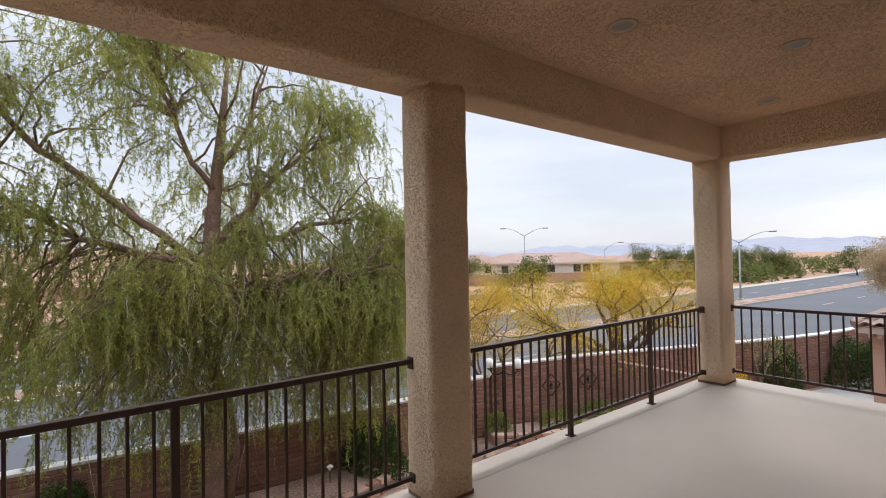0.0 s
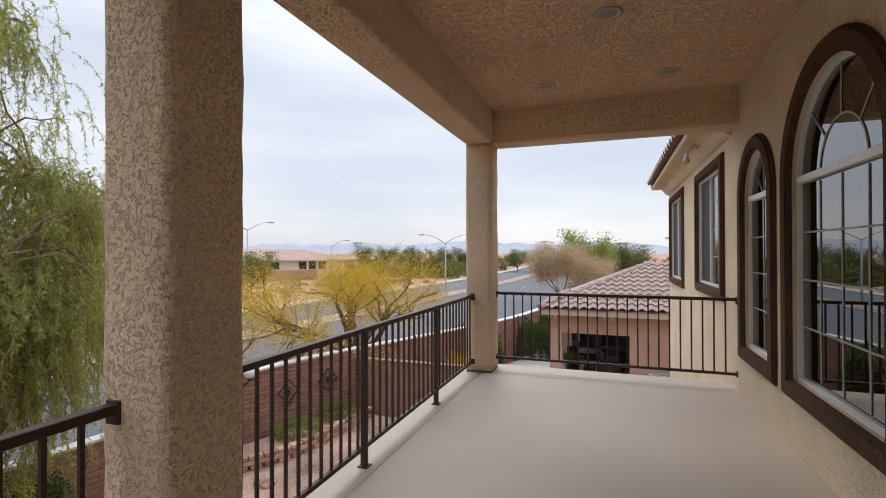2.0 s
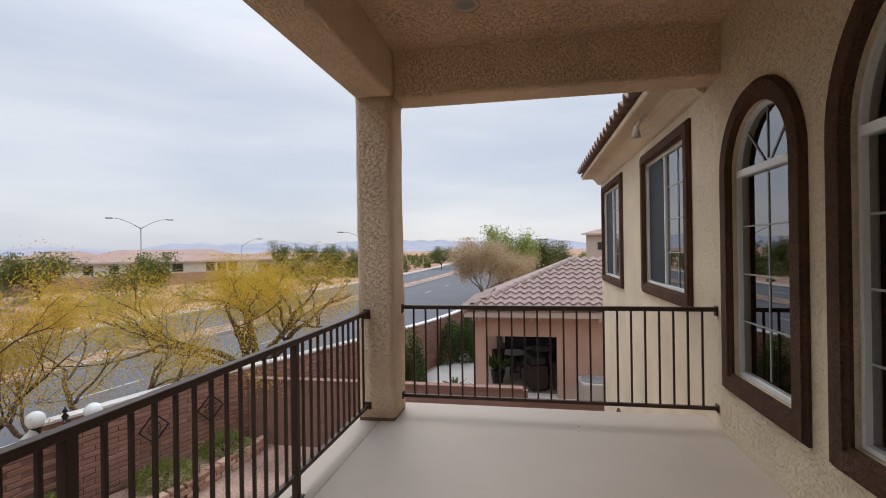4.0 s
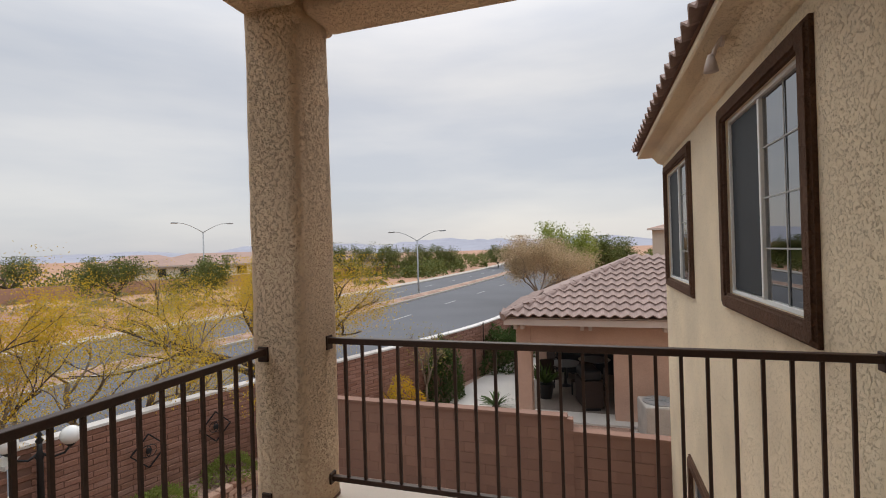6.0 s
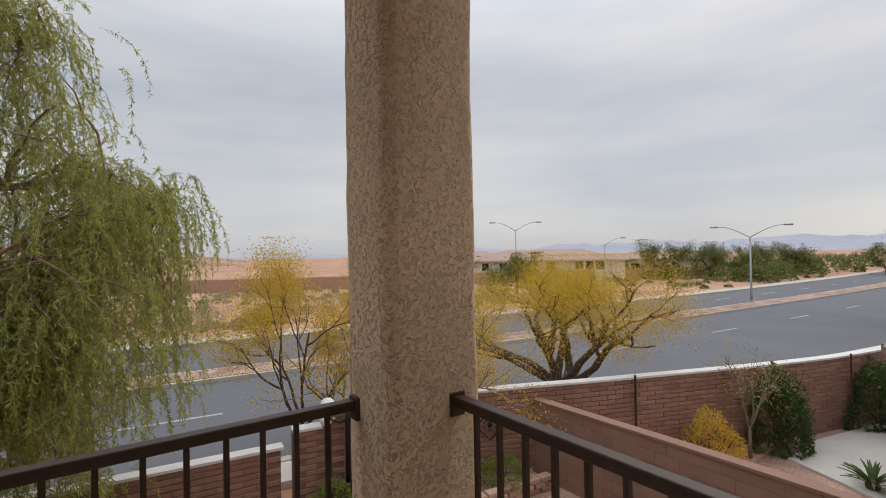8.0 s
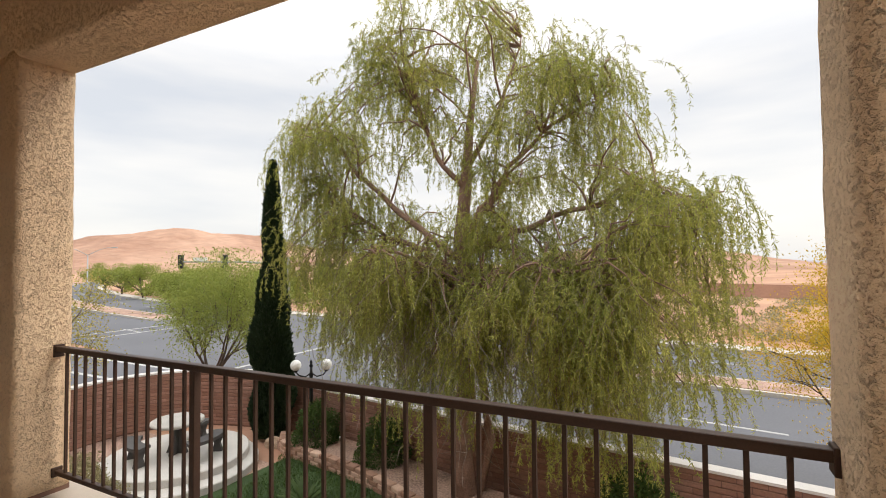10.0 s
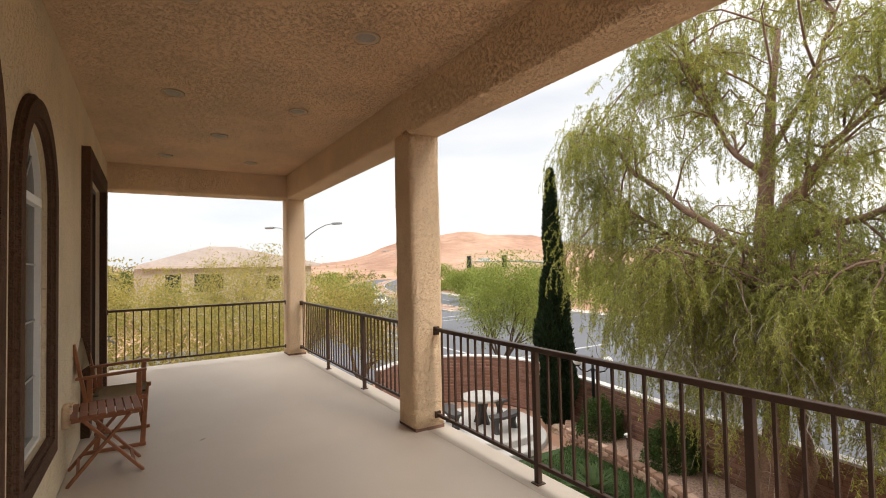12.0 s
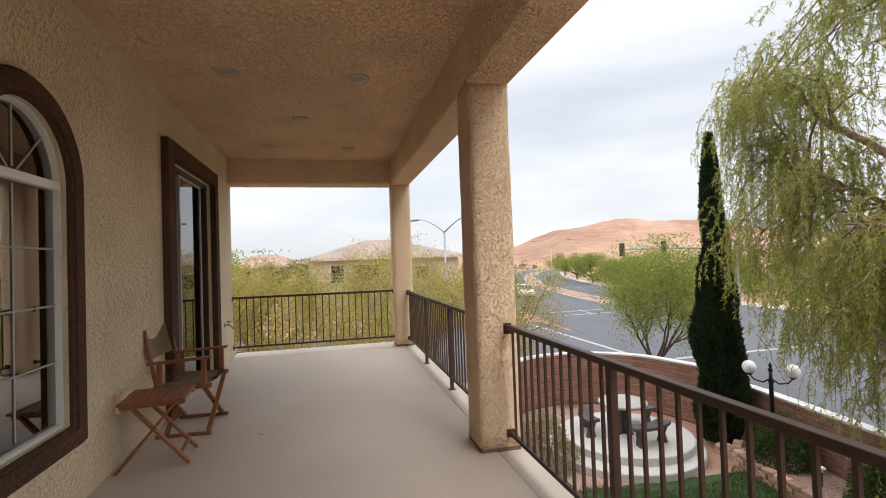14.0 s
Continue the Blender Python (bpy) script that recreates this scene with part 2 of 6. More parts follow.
BARK = mat("pepper_bark", (0.27, 0.17, 0.125), 0.95, var=0.35, scale=5, grain=40, bump=0.9, bump_scale=22, dist=0.03)
BARK_DARK = mat("grey_bark", (0.10, 0.075, 0.06), 0.95, var=0.3, scale=6, grain=50, bump=0.8, bump_scale=30, dist=0.015)
TWIG = mat("pale_twig", (0.21, 0.165, 0.125), 0.9, var=0.3, scale=8, grain=60)
DEADTWIG = mat("dead_twig", (0.33, 0.28, 0.23), 0.9, var=0.25, scale=8, grain=60)
PEPPER = leafmat("pepper_leaf", (0.235, 0.285, 0.062), (0.56, 0.53, 0.14), 0.5)
YELLOW = leafmat("yellow_leaf", (0.74, 0.42, 0.03), (0.50, 0.42, 0.06), 0.45)
OLIVE = leafmat("olive_leaf", (0.26, 0.27, 0.075), (0.52, 0.40, 0.12), 0.45)
GREEN = leafmat("shrub_leaf", (0.045, 0.08, 0.022), (0.09, 0.14, 0.035), 0.25)
DARKGREEN = leafmat("cypress_leaf", (0.015, 0.030, 0.014), (0.032, 0.055, 0.022), 0.15)
DRY = leafmat("dry_leaf", (0.52, 0.37, 0.24), (0.42, 0.34, 0.19), 0.4)
MESQUITE = leafmat("mesquite_leaf", (0.19, 0.25, 0.055), (0.32, 0.34, 0.08), 0.4)
FARGREEN = leafmat("far_tree_leaf", (0.085, 0.12, 0.035), (0.19, 0.19, 0.05), 0.25)
SAGE = leafmat("sage_leaf", (0.30, 0.27, 0.15), (0.38, 0.33, 0.18), 0.3)
HOUSEWALL = mat("house_paint", (0.78, 0.71, 0.61), 0.9, var=0.06, scale=0.5, grain=20)
HOUSETAN = mat("house_tan_paint", (0.50, 0.42, 0.34), 0.9, var=0.06, scale=0.5, grain=20)
ROOFFAR = mat("far_roof_tile", (0.40, 0.27, 0.22), 0.9, var=0.2, scale=0.6, grain=6, bump=0.5, bump_scale=8, dist=0.05)
PATIOFLOOR = mat("brown_patio_floor", (0.20, 0.165, 0.14), 0.8, var=0.2, scale=1.5, grain=30)
ROOFTAN = mat("tan_roof_tile", (0.33, 0.26, 0.22), 0.9, var=0.2, scale=0.6, grain=6, bump=0.5, bump_scale=8, dist=0.05)
DARKSTONE = mat("weathered_dark_stone", (0.085, 0.08, 0.078), 0.85, var=0.25, scale=4, grain=60, bump=0.4, bump_scale=60, dist=0.004)
DARKGLASS = mat("dark_window", (0.03, 0.035, 0.04), 0.12, var=0.2, scale=0.5, spec=0.6)
GALV = mat("galvanised_steel", (0.36, 0.37, 0.37), 0.5, 0.6, var=0.1, scale=2)
SIGNAL = mat("signal_black", (0.02, 0.02, 0.02), 0.5, var=0.2, scale=3)
CARWHITE = mat("white_car_paint", (0.75, 0.75, 0.74), 0.25, var=0.03, scale=2, spec=0.6)
CARDARK = mat("dark_car_paint", (0.05, 0.065, 0.06), 0.25, var=0.05, scale=2, spec=0.6)
RUBBER = mat("tyre_rubber", (0.02, 0.02, 0.02), 0.8, var=0.2, scale=10)
CANWHITE = mat("can_trim", (0.55, 0.43, 0.32), 0.6, var=0.05, scale=10)
CANLENS = mat("can_reflector", (0.30, 0.28, 0.26), 0.35, var=0.08, scale=20, spec=0.5)
RATTAN = mat("rattan", (0.035, 0.022, 0.018), 0.7, var=0.3, scale=30, grain=150)


# ---- builders ----
def mesh_of(bm, name, material):
    me = bpy.data.meshes.new(name)
    bm.to_mesh(me)
    bm.free()
    me.materials.append(material)
    return me


def part(name, bm, material, parent=None, label="", smooth=False):
    """Link a bmesh as one mesh object, under a thing where one is given."""
    me = bm if isinstance(bm, bpy.types.Mesh) else mesh_of(bm, name, material)
    if smooth:
        me.polygons.foreach_set("use_smooth", [True] * len(me.polygons))
    ob = new(name, me)
    if parent is not None:
        ob.parent = parent
    if label:
        tagged(ob, label)
    return ob


def thing(name, label, category, at=(0, 0, 0), turn=0.0, group="", kind=""):
    ob = new(name)
    ob.matrix_basis = pose(*at, 0, 0, turn)
    return tagged(ob, label, category, group, kind)


def add_box(bm, x0, x1, y0, y1, z0, z1, m=None):
    vs = [bm.verts.new((x, y, z)) for z in (z0, z1) for x, y in ((x0, y0), (x1, y0), (x1, y1), (x0, y1))]
    for f in ((3, 2, 1, 0), (4, 5, 6, 7), (0, 1, 5, 4), (1, 2, 6, 5), (2, 3, 7, 6), (3, 0, 4, 7)):
        bm.faces.new([vs[i] for i in f])
    if m is not None:
        bmesh.ops.transform(bm, matrix=m, verts=vs)
    return vs


def box(x0, x1, y0, y1, z0, z1, bevel=0.0, segs=2, m=None):
    bm = bmesh.new()
    add_box(bm, x0, x1, y0, y1, z0, z1, m)
    if bevel:
        bmesh.ops.bevel(bm, geom=bm.edges[:], offset=bevel, segments=segs, affect="EDGES", profile=0.5)
    return bm


def bar(a, b, w, d=None, up=(0, 0, 1), bevel=0.0):
    """A straight bar from a to b, w wide and d deep."""
    a, b = Vector(a), Vector(b)
    d = d or w
    axis = b - a
    q = axis.to_track_quat("Z", "Y") if abs(axis.normalized().dot(Vector(up))) > 0.99 else None
    if q is None:
        zc = axis.normalized()
        xc = Vector(up).cross(zc).normalized()
        yc = zc.cross(xc)
        rot = Matrix((xc, yc, zc)).transposed().to_4x4()
    else:
        rot = q.to_matrix().to_4x4()
    return box(-w / 2, w / 2, -d / 2, d / 2, 0, axis.length, bevel, 1, Matrix.Translation(a) @ rot) if not bevel else _bevelled(w, d, axis.length, bevel, Matrix.Translation(a) @ rot)


def _bevelled(w, d, length, bevel, m):
    bm = box(-w / 2, w / 2, -d / 2, d / 2, 0, length, bevel, 2)
    bmesh.ops.transform(bm, matrix=m, verts=bm.verts[:])
    return bm


def turned(profile, n=20, m=None):
    """A solid of revolution from (radius, height) pairs, closed at both ends."""
    bm = bmesh.new()
    rings = [[bm.verts.new((r * math.cos(2 * math.pi * i / n), r * math.sin(2 * math.pi * i / n), z)) for i in range(n)] for r, z in profile]
    for a, b in zip(rings, rings[1:]):
        for i in range(n):
            bm.faces.new((a[i], a[(i + 1) % n], b[(i + 1) % n], b[i]))
    bm.faces.new(rings[0][::-1])
    bm.faces.new(rings[-1])
    if m is not None:
        bmesh.ops.transform(bm, matrix=m, verts=bm.verts[:])
    return bm


def tube(points, radii, n=6):
    """A tapered tube along points."""
    bm = bmesh.new()
    add_tube(bm, points, radii, n)
    return bm


def add_tube(bm, points, radii, n=6):
    rings = []
    for i, p in enumerate(points):
        d = Vector(points[min(i + 1, len(points) - 1)]) - Vector(points[max(i - 1, 0)])
        q = d.to_track_quat("Z", "Y")
        rings.append([bm.verts.new(Vector(p) + q @ Vector((radii[i] * math.cos(2 * math.pi * k / n), radii[i] * math.sin(2 * math.pi * k / n), 0))) for k in range(n)])
    for a, b in zip(rings, rings[1:]):
        for k in range(n):
            bm.faces.new((a[k], a[(k + 1) % n], b[(k + 1) % n], b[k]))
    bm.faces.new(rings[0][::-1])
    bm.faces.new(rings[-1])


def prism(outline, y0, y1):
    """A flat outline in x and z, pushed from y0 to y1."""
    bm = bmesh.new()
    a = [bm.verts.new((x, y0, z)) for x, z in outline]
    b = [bm.verts.new((x, y1, z)) for x, z in outline]
    bm.faces.new(a)
    bm.faces.new(b[::-1])
    for i in range(len(a)):
        j = (i + 1) % len(a)
        bm.faces.new((a[j], a[i], b[i], b[j]))
    bmesh.ops.recalc_face_normals(bm, faces=bm.faces[:])
    return bm


def arch(x0, x1, z0, zs, off, n=28):
    """Outline of an arched opening, set off outwards by off: an open path from the foot up, over and down."""
    xc, r = (x0 + x1) / 2, (x1 - x0) / 2 + off
    return [(x1 + off, z0 - off)] + [(xc + r * math.cos(math.pi * i / n), zs + r * math.sin(math.pi * i / n)) for i in range(n + 1)] + [(x0 - off, z0 - off)]


def ring(inner, outer, y0, y1):
    """A frame between two outlines of equal length, from y0 (front) to y1."""
    bm = bmesh.new()
    rows = [[bm.verts.new((x, y, z)) for x, z in path] for path, y in ((inner, y0), (outer, y0), (outer, y1), (inner, y1))]
    n = len(inner)
    for i in range(n):
        j = (i + 1) % n
        for k in range(4):
            a, b = rows[k], rows[(k + 1) % 4]
            bm.faces.new((a[i], a[j], b[j], b[i]))
    bmesh.ops.recalc_face_normals(bm, faces=bm.faces[:])
    return bm


def mesh_from(name, verts, faces, material):
    me = bpy.data.meshes.new(name)
    me.from_pydata(verts, [], faces)
    me.materials.append(material)
    return me


def structure(name, bm, material, label, category, smooth=False):
    return tagged(part(name, bm, material, None, "", smooth), label, category, "", "structure")

# ---- the balcony: structure ----
G = -3.15                      # garden level; the deck is level 0
WALL, CEIL, BEAM = -0.09, 3.135, 2.73
POST_Y0, POST_Y1 = 2.485, 2.81
WINDOWS = ((2.55, 3.37), (3.85, 5.16), (5.62, 6.45))   # arched windows, x from and to
WZ0, WZS = 0.50, 1.945
DOOR = (-0.97, 0.72, 2.53)
EAST = ((7.42, 9.03, 0.98, 2.47), (10.63, 12.40, 0.90, 2.49), (9.45, 11.0, -2.55, -1.42))
WALL_END = 12.78


def house_wall():
    """The house wall, cut through by three arched windows, the door and two plain windows."""
    bm = bmesh.new()
    xs = {-2.3, WALL_END, DOOR[0], DOOR[1]}
    for a, b in WINDOWS:
        xs |= {round((a + b) / 2 + (b - a) / 2 * math.cos(math.pi * i / 24), 5) for i in range(25)}
    for a, b, _, _ in EAST:
        xs |= {a, b}
    xs = sorted(xs)
    top, low = 3.3, G

    def holes(x, mid):
        found = []
        for a, b in WINDOWS:
            if a < mid < b:
                r, c = (b - a) / 2, (a + b) / 2
                found.append((WZ0, WZS + math.sqrt(max(0.0, r * r - (x - c) ** 2))))
        found += [(z0, z1) for a, b, z0, z1 in EAST if a < mid < b]
        if DOOR[0] < mid < DOOR[1]:
            found.append((0.0, DOOR[2]))
        return sorted(found)

    def strip(xa, xb, za0, za1, zb0, zb1):
        y0, y1 = WALL, WALL - 0.2
        v = [bm.verts.new(p) for p in ((xa, y0, za0), (xb, y0, zb0), (xb, y0, zb1), (xa, y0, za1), (xa, y1, za0), (xb, y1, zb0), (xb, y1, zb1), (xa, y1, za1))]
        for f in ((1, 0, 3, 2), (4, 5, 6, 7), (0, 1, 5, 4), (2, 3, 7, 6), (0, 4, 7, 3), (1, 2, 6, 5)):
            bm.faces.new([v[i] for i in f])

    for xa, xb in zip(xs, xs[1:]):
        mid = (xa + xb) / 2
        za = zb = low
        for ha, hb in zip(holes(xa, mid), holes(xb, mid)):
            strip(xa, xb, za, ha[0], zb, hb[0])
            za, zb = ha[1], hb[1]
        strip(xa, xb, za, top, zb, top)
    bmesh.ops.remove_doubles(bm, verts=bm.verts[:], dist=0.0005)
    return bm


structure("wall_house", house_wall(), STUCCO_CREAM, "cream lace-textured stucco wall of the house", "wall")
structure("wall_house_west", box(-2.3, -2.1, -9.0, WALL - 0.202, G, 3.3), STUCCO_CREAM, "cream stucco end wall of the house", "wall")
structure("wall_house_east", box(WALL_END - 0.2, WALL_END, -9.0, WALL - 0.202, G, 2.75), STUCCO_CREAM, "cream stucco end wall of the house", "wall")
structure("wall_house_back", box(-2.1, WALL_END - 0.2, -9.2, -9.0, G, 3.3), STUCCO_CREAM, "plain stucco back wall of the house", "wall")
structure("room_floor", box(-2.1, WALL_END - 0.2, -5.0, WALL - 0.202, -0.2, -0.004), ROOMFLOOR, "shade-darkened brown carpet of the dark room behind", "floor")
structure("room_wall", box(-2.1, WALL_END - 0.2, -5.2, -5.0, -0.2, 3.2), ROOM, "plain shade-darkened wall of the dark room", "wall")
structure("room_ceiling", box(-2.1, WALL_END - 0.2, -5.0, WALL - 0.202, 3.2, 3.3), ROOM, "plain shade-darkened ceiling of the dark room", "ceiling")

structure("floor", box(-2.62, 7.02, WALL, 2.62, -0.25, 0.0, 0.006), FLOOR, "beige coated balcony deck, lightly stained", "floor")
structure("trim_deck_edge", box(-2.62, 7.02, 2.622, 2.86, -0.32, -0.004, 0.012), DECKEDGE, "pale concrete edge strip of the deck", "trim")
structure("deck_soffit", box(-2.6, 7.0, WALL, 2.86, -0.55, -0.33), STUCCO, "stucco underside of the deck", "ceiling")
structure("ceiling", box(-2.08, 6.62, WALL, 2.49, CEIL, CEIL + 0.12), STUCCO_FINE, "tan textured stucco balcony ceiling", "ceiling")
structure("beam_north", box(-2.46, 6.94, POST_Y0, POST_Y1, BEAM, 3.42, 0.035, 3), STUCCO, "tan stucco beam over the balcony posts", "beam", True)
structure("beam_east", box(6.6, 6.92, WALL - 0.12, 2.5, BEAM + 0.004, 3.41, 0.035, 3), STUCCO, "tan stucco beam at the end of the balcony", "beam", True)
structure("beam_west", box(-2.44, -2.06, WALL - 0.12, 2.5, BEAM + 0.004, 3.41, 0.035, 3), STUCCO, "tan stucco beam at the end of the balcony", "beam", True)
structure("balcony_roof", box(-2.7, 7.1, -0.4, 3.05, 3.43, 3.6), TILE, "flat tiled roof over the balcony", "roof")


def post(x0, x1):
    bm = bmesh.new()
    zs = [0.03 + i * (BEAM + 0.05 - 0.03) / 24 for i in range(25)]
    r, k = 0.055, 5
    rows = []
    for z in zs:
        row = []
        for cx, cy, a0 in ((x1 - r, POST_Y1 - r, 0), (x0 + r, POST_Y1 - r, 90), (x0 + r, POST_Y0 + r, 180), (x1 - r, POST_Y0 + r, 270)):
            for i in range(k + 1):
                a = radians(a0 + 90 * i / k)
                p = Vector((cx + r * math.cos(a), cy + r * math.sin(a), z))
                d = 0.006 * noise.noise(p * 3.0) + 0.004 * noise.noise(p * 9.0)
                row.append(bm.verts.new(p + Vector((math.cos(a), math.sin(a), 0)) * d))
        rows.append(row)
    n = len(rows[0])
    for a, b in zip(rows, rows[1:]):
        for i in range(n):
            bm.faces.new((a[i], a[(i + 1) % n], b[(i + 1) % n], b[i]))
    bm.faces.new(rows[0][::-1])
    bm.faces.new(rows[-1])
    return bm


for nm, x0, x1 in (("column_west", -2.44, -2.09), ("column_middle", 2.18, 2.54), ("column_east", 6.5, 6.88)):
    structure(nm, post(x0, x1), STUCCO, "square tan stucco column with rounded corners", "column", True)
    structure(nm + "_foot", box(x0 + 0.012, x1 - 0.012, POST_Y0 + 0.012, POST_Y1 - 0.012, -0.006, 0.03), MORTAR, "dark gap at the foot of the column", "trim")


# ---- windows and door ----
def pane(x0, x1, z0, z1, y):
    bm = bmesh.new()
    add_box(bm, x0, x1, y - 0.006, y, z0, z1)
    return bm


def arched_window(name, x0, x1, cols, rings):
    w = thing(name, "tall arched white vinyl window in a brown stucco surround", "window", kind="structure")
    sb = ring(arch(x0, x1, WZ0, WZS, -0.005), arch(x0, x1, WZ0, WZS, 0.135), WALL + 0.04, WALL - 0.002)
    bmesh.ops.bevel(sb, geom=[e for e in sb.edges if all(v.co.y > WALL for v in e.verts) and len(e.link_faces) == 2 and e.calc_face_angle(0) > 0.8], offset=0.022, segments=3, affect="EDGES")
    part("surround", sb, TRIM, w, "rough dark brown stucco surround")
    inset = WALL - 0.03
    part("window_frame", ring(arch(x0, x1, WZ0, WZS, -0.030), arch(x0, x1, WZ0, WZS, -0.006), inset, inset - 0.045), VINYL, w)
    part("transom", box(x0 + 0.03, x1 - 0.03, inset - 0.04, inset + 0.006, WZS - 0.026, WZS + 0.026, 0.006), VINYL, w)
    gy = inset - 0.03
    a, b = x0 + 0.028, x1 - 0.028
    lower = part("pane", pane(a, b, WZ0 + 0.028, WZS - 0.02, gy), GLASS, w)
    upper = prism([p for p in arch(x0, x1, WZS, WZS, -0.028)][1:-1], gy, gy - 0.006)
    pu = part("pane", upper, GLASS, w)
    lower.visible_shadow = pu.visible_shadow = False
    my0, my1 = gy + 0.001, gy + 0.006
    for i in range(1, cols):
        x = a + (b - a) * i / cols
        part("muntin", box(x - 0.0055, x + 0.0055, my0, my1, WZ0 + 0.06, WZS - 0.04), MUNTIN, w)
    for i in range(1, 4):
        z = WZ0 + 0.06 + (WZS - 0.1 - WZ0) * i / 4
        part("muntin", box(a, b, my0 + 0.001, my1 + 0.001, z - 0.0055, z + 0.0055), MUNTIN, w)
    xc, r = (x0 + x1) / 2, (x1 - x0) / 2 - 0.03
    r0 = r * 0.5 if rings else 0.05
    for ang in (45, 90, 135):
        c, s = math.cos(radians(ang)), math.sin(radians(ang))
        part("spoke", bar((xc + r0 * c, gy + 0.004, WZS + r0 * s), (xc + r * c, gy + 0.004, WZS + r * s), 0.011, 0.005, (0, 1, 0)), MUNTIN, w)
    if rings:
        o, i2 = [[(xc + q * math.cos(math.pi * k / 20), WZS + q * math.sin(math.pi * k / 20)) for k in range(21)] for q in (r0 + 0.006, r0 - 0.006)]
        part("arc_muntin", prism(o + i2[::-1], my0, my1), MUNTIN, w)
    return w


arched_window("window_1", *WINDOWS[0], 2, False)
arched_window("window_2", *WINDOWS[1], 4, True)
arched_window("window_3", *WINDOWS[2], 2, False)


def slider_window(name, x0, x1, z0, z1):
    w = thing(name, "white sliding window in a brown stucco surround", "window", kind="structure")

    def rect(o):
        return [(x0 - o, z0 - o), (x1 + o, z0 - o), (x1 + o, z1 + o), (x0 - o, z1 + o)]
    sb = ring(rect(-0.004), rect(0.125), WALL + 0.045, WALL - 0.002)
    bmesh.ops.bevel(sb, geom=[e for e in sb.edges if all(v.co.y > WALL for v in e.verts)], offset=0.02, segments=3, affect="EDGES")
    part("surround", sb, TRIM, w, "rough dark brown stucco surround")
    part("window_frame", ring(rect(-0.032), rect(-0.006), WALL - 0.02, WALL - 0.09), VINYL, w)
    xm = x0 + (x1 - x0) * 0.52
    part("stile", box(xm - 0.016, xm + 0.016, WALL - 0.08, WALL - 0.018, z0 + 0.03, z1 - 0.04, 0.006), VINYL, w)
    g = part("pane", pane(x0 + 0.03, xm - 0.01, z0 + 0.03, z1 - 0.03, WALL - 0.045), COATED, w)
    g2 = part("pane", pane(xm + 0.01, x1 - 0.03, z0 + 0.03, z1 - 0.03, WALL - 0.07), COATED, w)
    g.visible_shadow = g2.visible_shadow = False
    part("screen", box(xm + 0.018, x1 - 0.034, WALL - 0.045, WALL - 0.04, z0 + 0.045, z1 - 0.045), SCREEN, w, "dark insect screen")
    for i in range(1, 4):
        z = z0 + 0.04 + (z1 - z0 - 0.08) * i / 4
        part("muntin", box(x0 + 0.03, xm - 0.016, WALL - 0.043, WALL - 0.037, z - 0.005, z + 0.005), MUNTIN, w)
    x = (x0 + 0.04 + xm - 0.03) / 2
    part("muntin", box(x - 0.005, x + 0.005, WALL - 0.042, WALL - 0.036, z0 + 0.03, z1 - 0.03), MUNTIN, w)


for i, (x0, x1, z0, z1) in enumerate(EAST):
    slider_window(f"window_{4 + i}", x0, x1, z0, z1)


def balcony_door():
    x0, x1, z1 = DOOR
    d = thing("door_1", "open sliding glass door with a dark screen in a brown stucco surround", "door", kind="structure")
    o = 0.17
    inner = [(x0, 0.0), (x0, z1), (x1, z1), (x1, 0.0)]
    outer = [(x1 + o, 0.0), (x1 + o, z1 + o), (x0 - o, z1 + o), (x0 - o, 0.0)]
    part("surround", prism(inner + outer, WALL + 0.07, WALL - 0.002), TRIM, d, "rough dark brown stucco surround")
    inner = [(x0 + 0.05, 0.03), (x0 + 0.05, z1 - 0.05), (x1 - 0.05, z1 - 0.05), (x1 - 0.05, 0.03)]
    outer = [(x1 - 0.004, 0.03), (x1 - 0.004, z1 - 0.004), (x0 + 0.004, z1 - 0.004), (x0 + 0.004, 0.03)]
    part("door_frame", prism(inner + outer, WALL - 0.04, WALL - 0.18), RAIL, d)
    part("threshold", box(x0 + 0.004, x1 - 0.004, WALL - 0.19, WALL - 0.01, -0.002, 0.03, 0.006), GALV, d)

    def leaf(name, a, b, y, material, frame_mat):
        p = part(name, ring([(a + 0.035, 0.11), (b - 0.035, 0.11), (b - 0.035, z1 - 0.09), (a + 0.035, z1 - 0.09)], [(a, 0.034), (b, 0.034), (b, z1 - 0.055), (a, z1 - 0.055)], y, y - 0.035), frame_mat, d)
        q = part("pane", pane(a + 0.032, b - 0.032, 0.105, z1 - 0.087, y - 0.012), material, p)
        q.visible_shadow = False
    leaf("sliding_leaf", -0.75, 0.14, WALL - 0.06, GLASS, MUNTIN)
    leaf("fixed_leaf", x0 + 0.052, -0.06, WALL - 0.12, SCREEN, RAIL)


balcony_door()


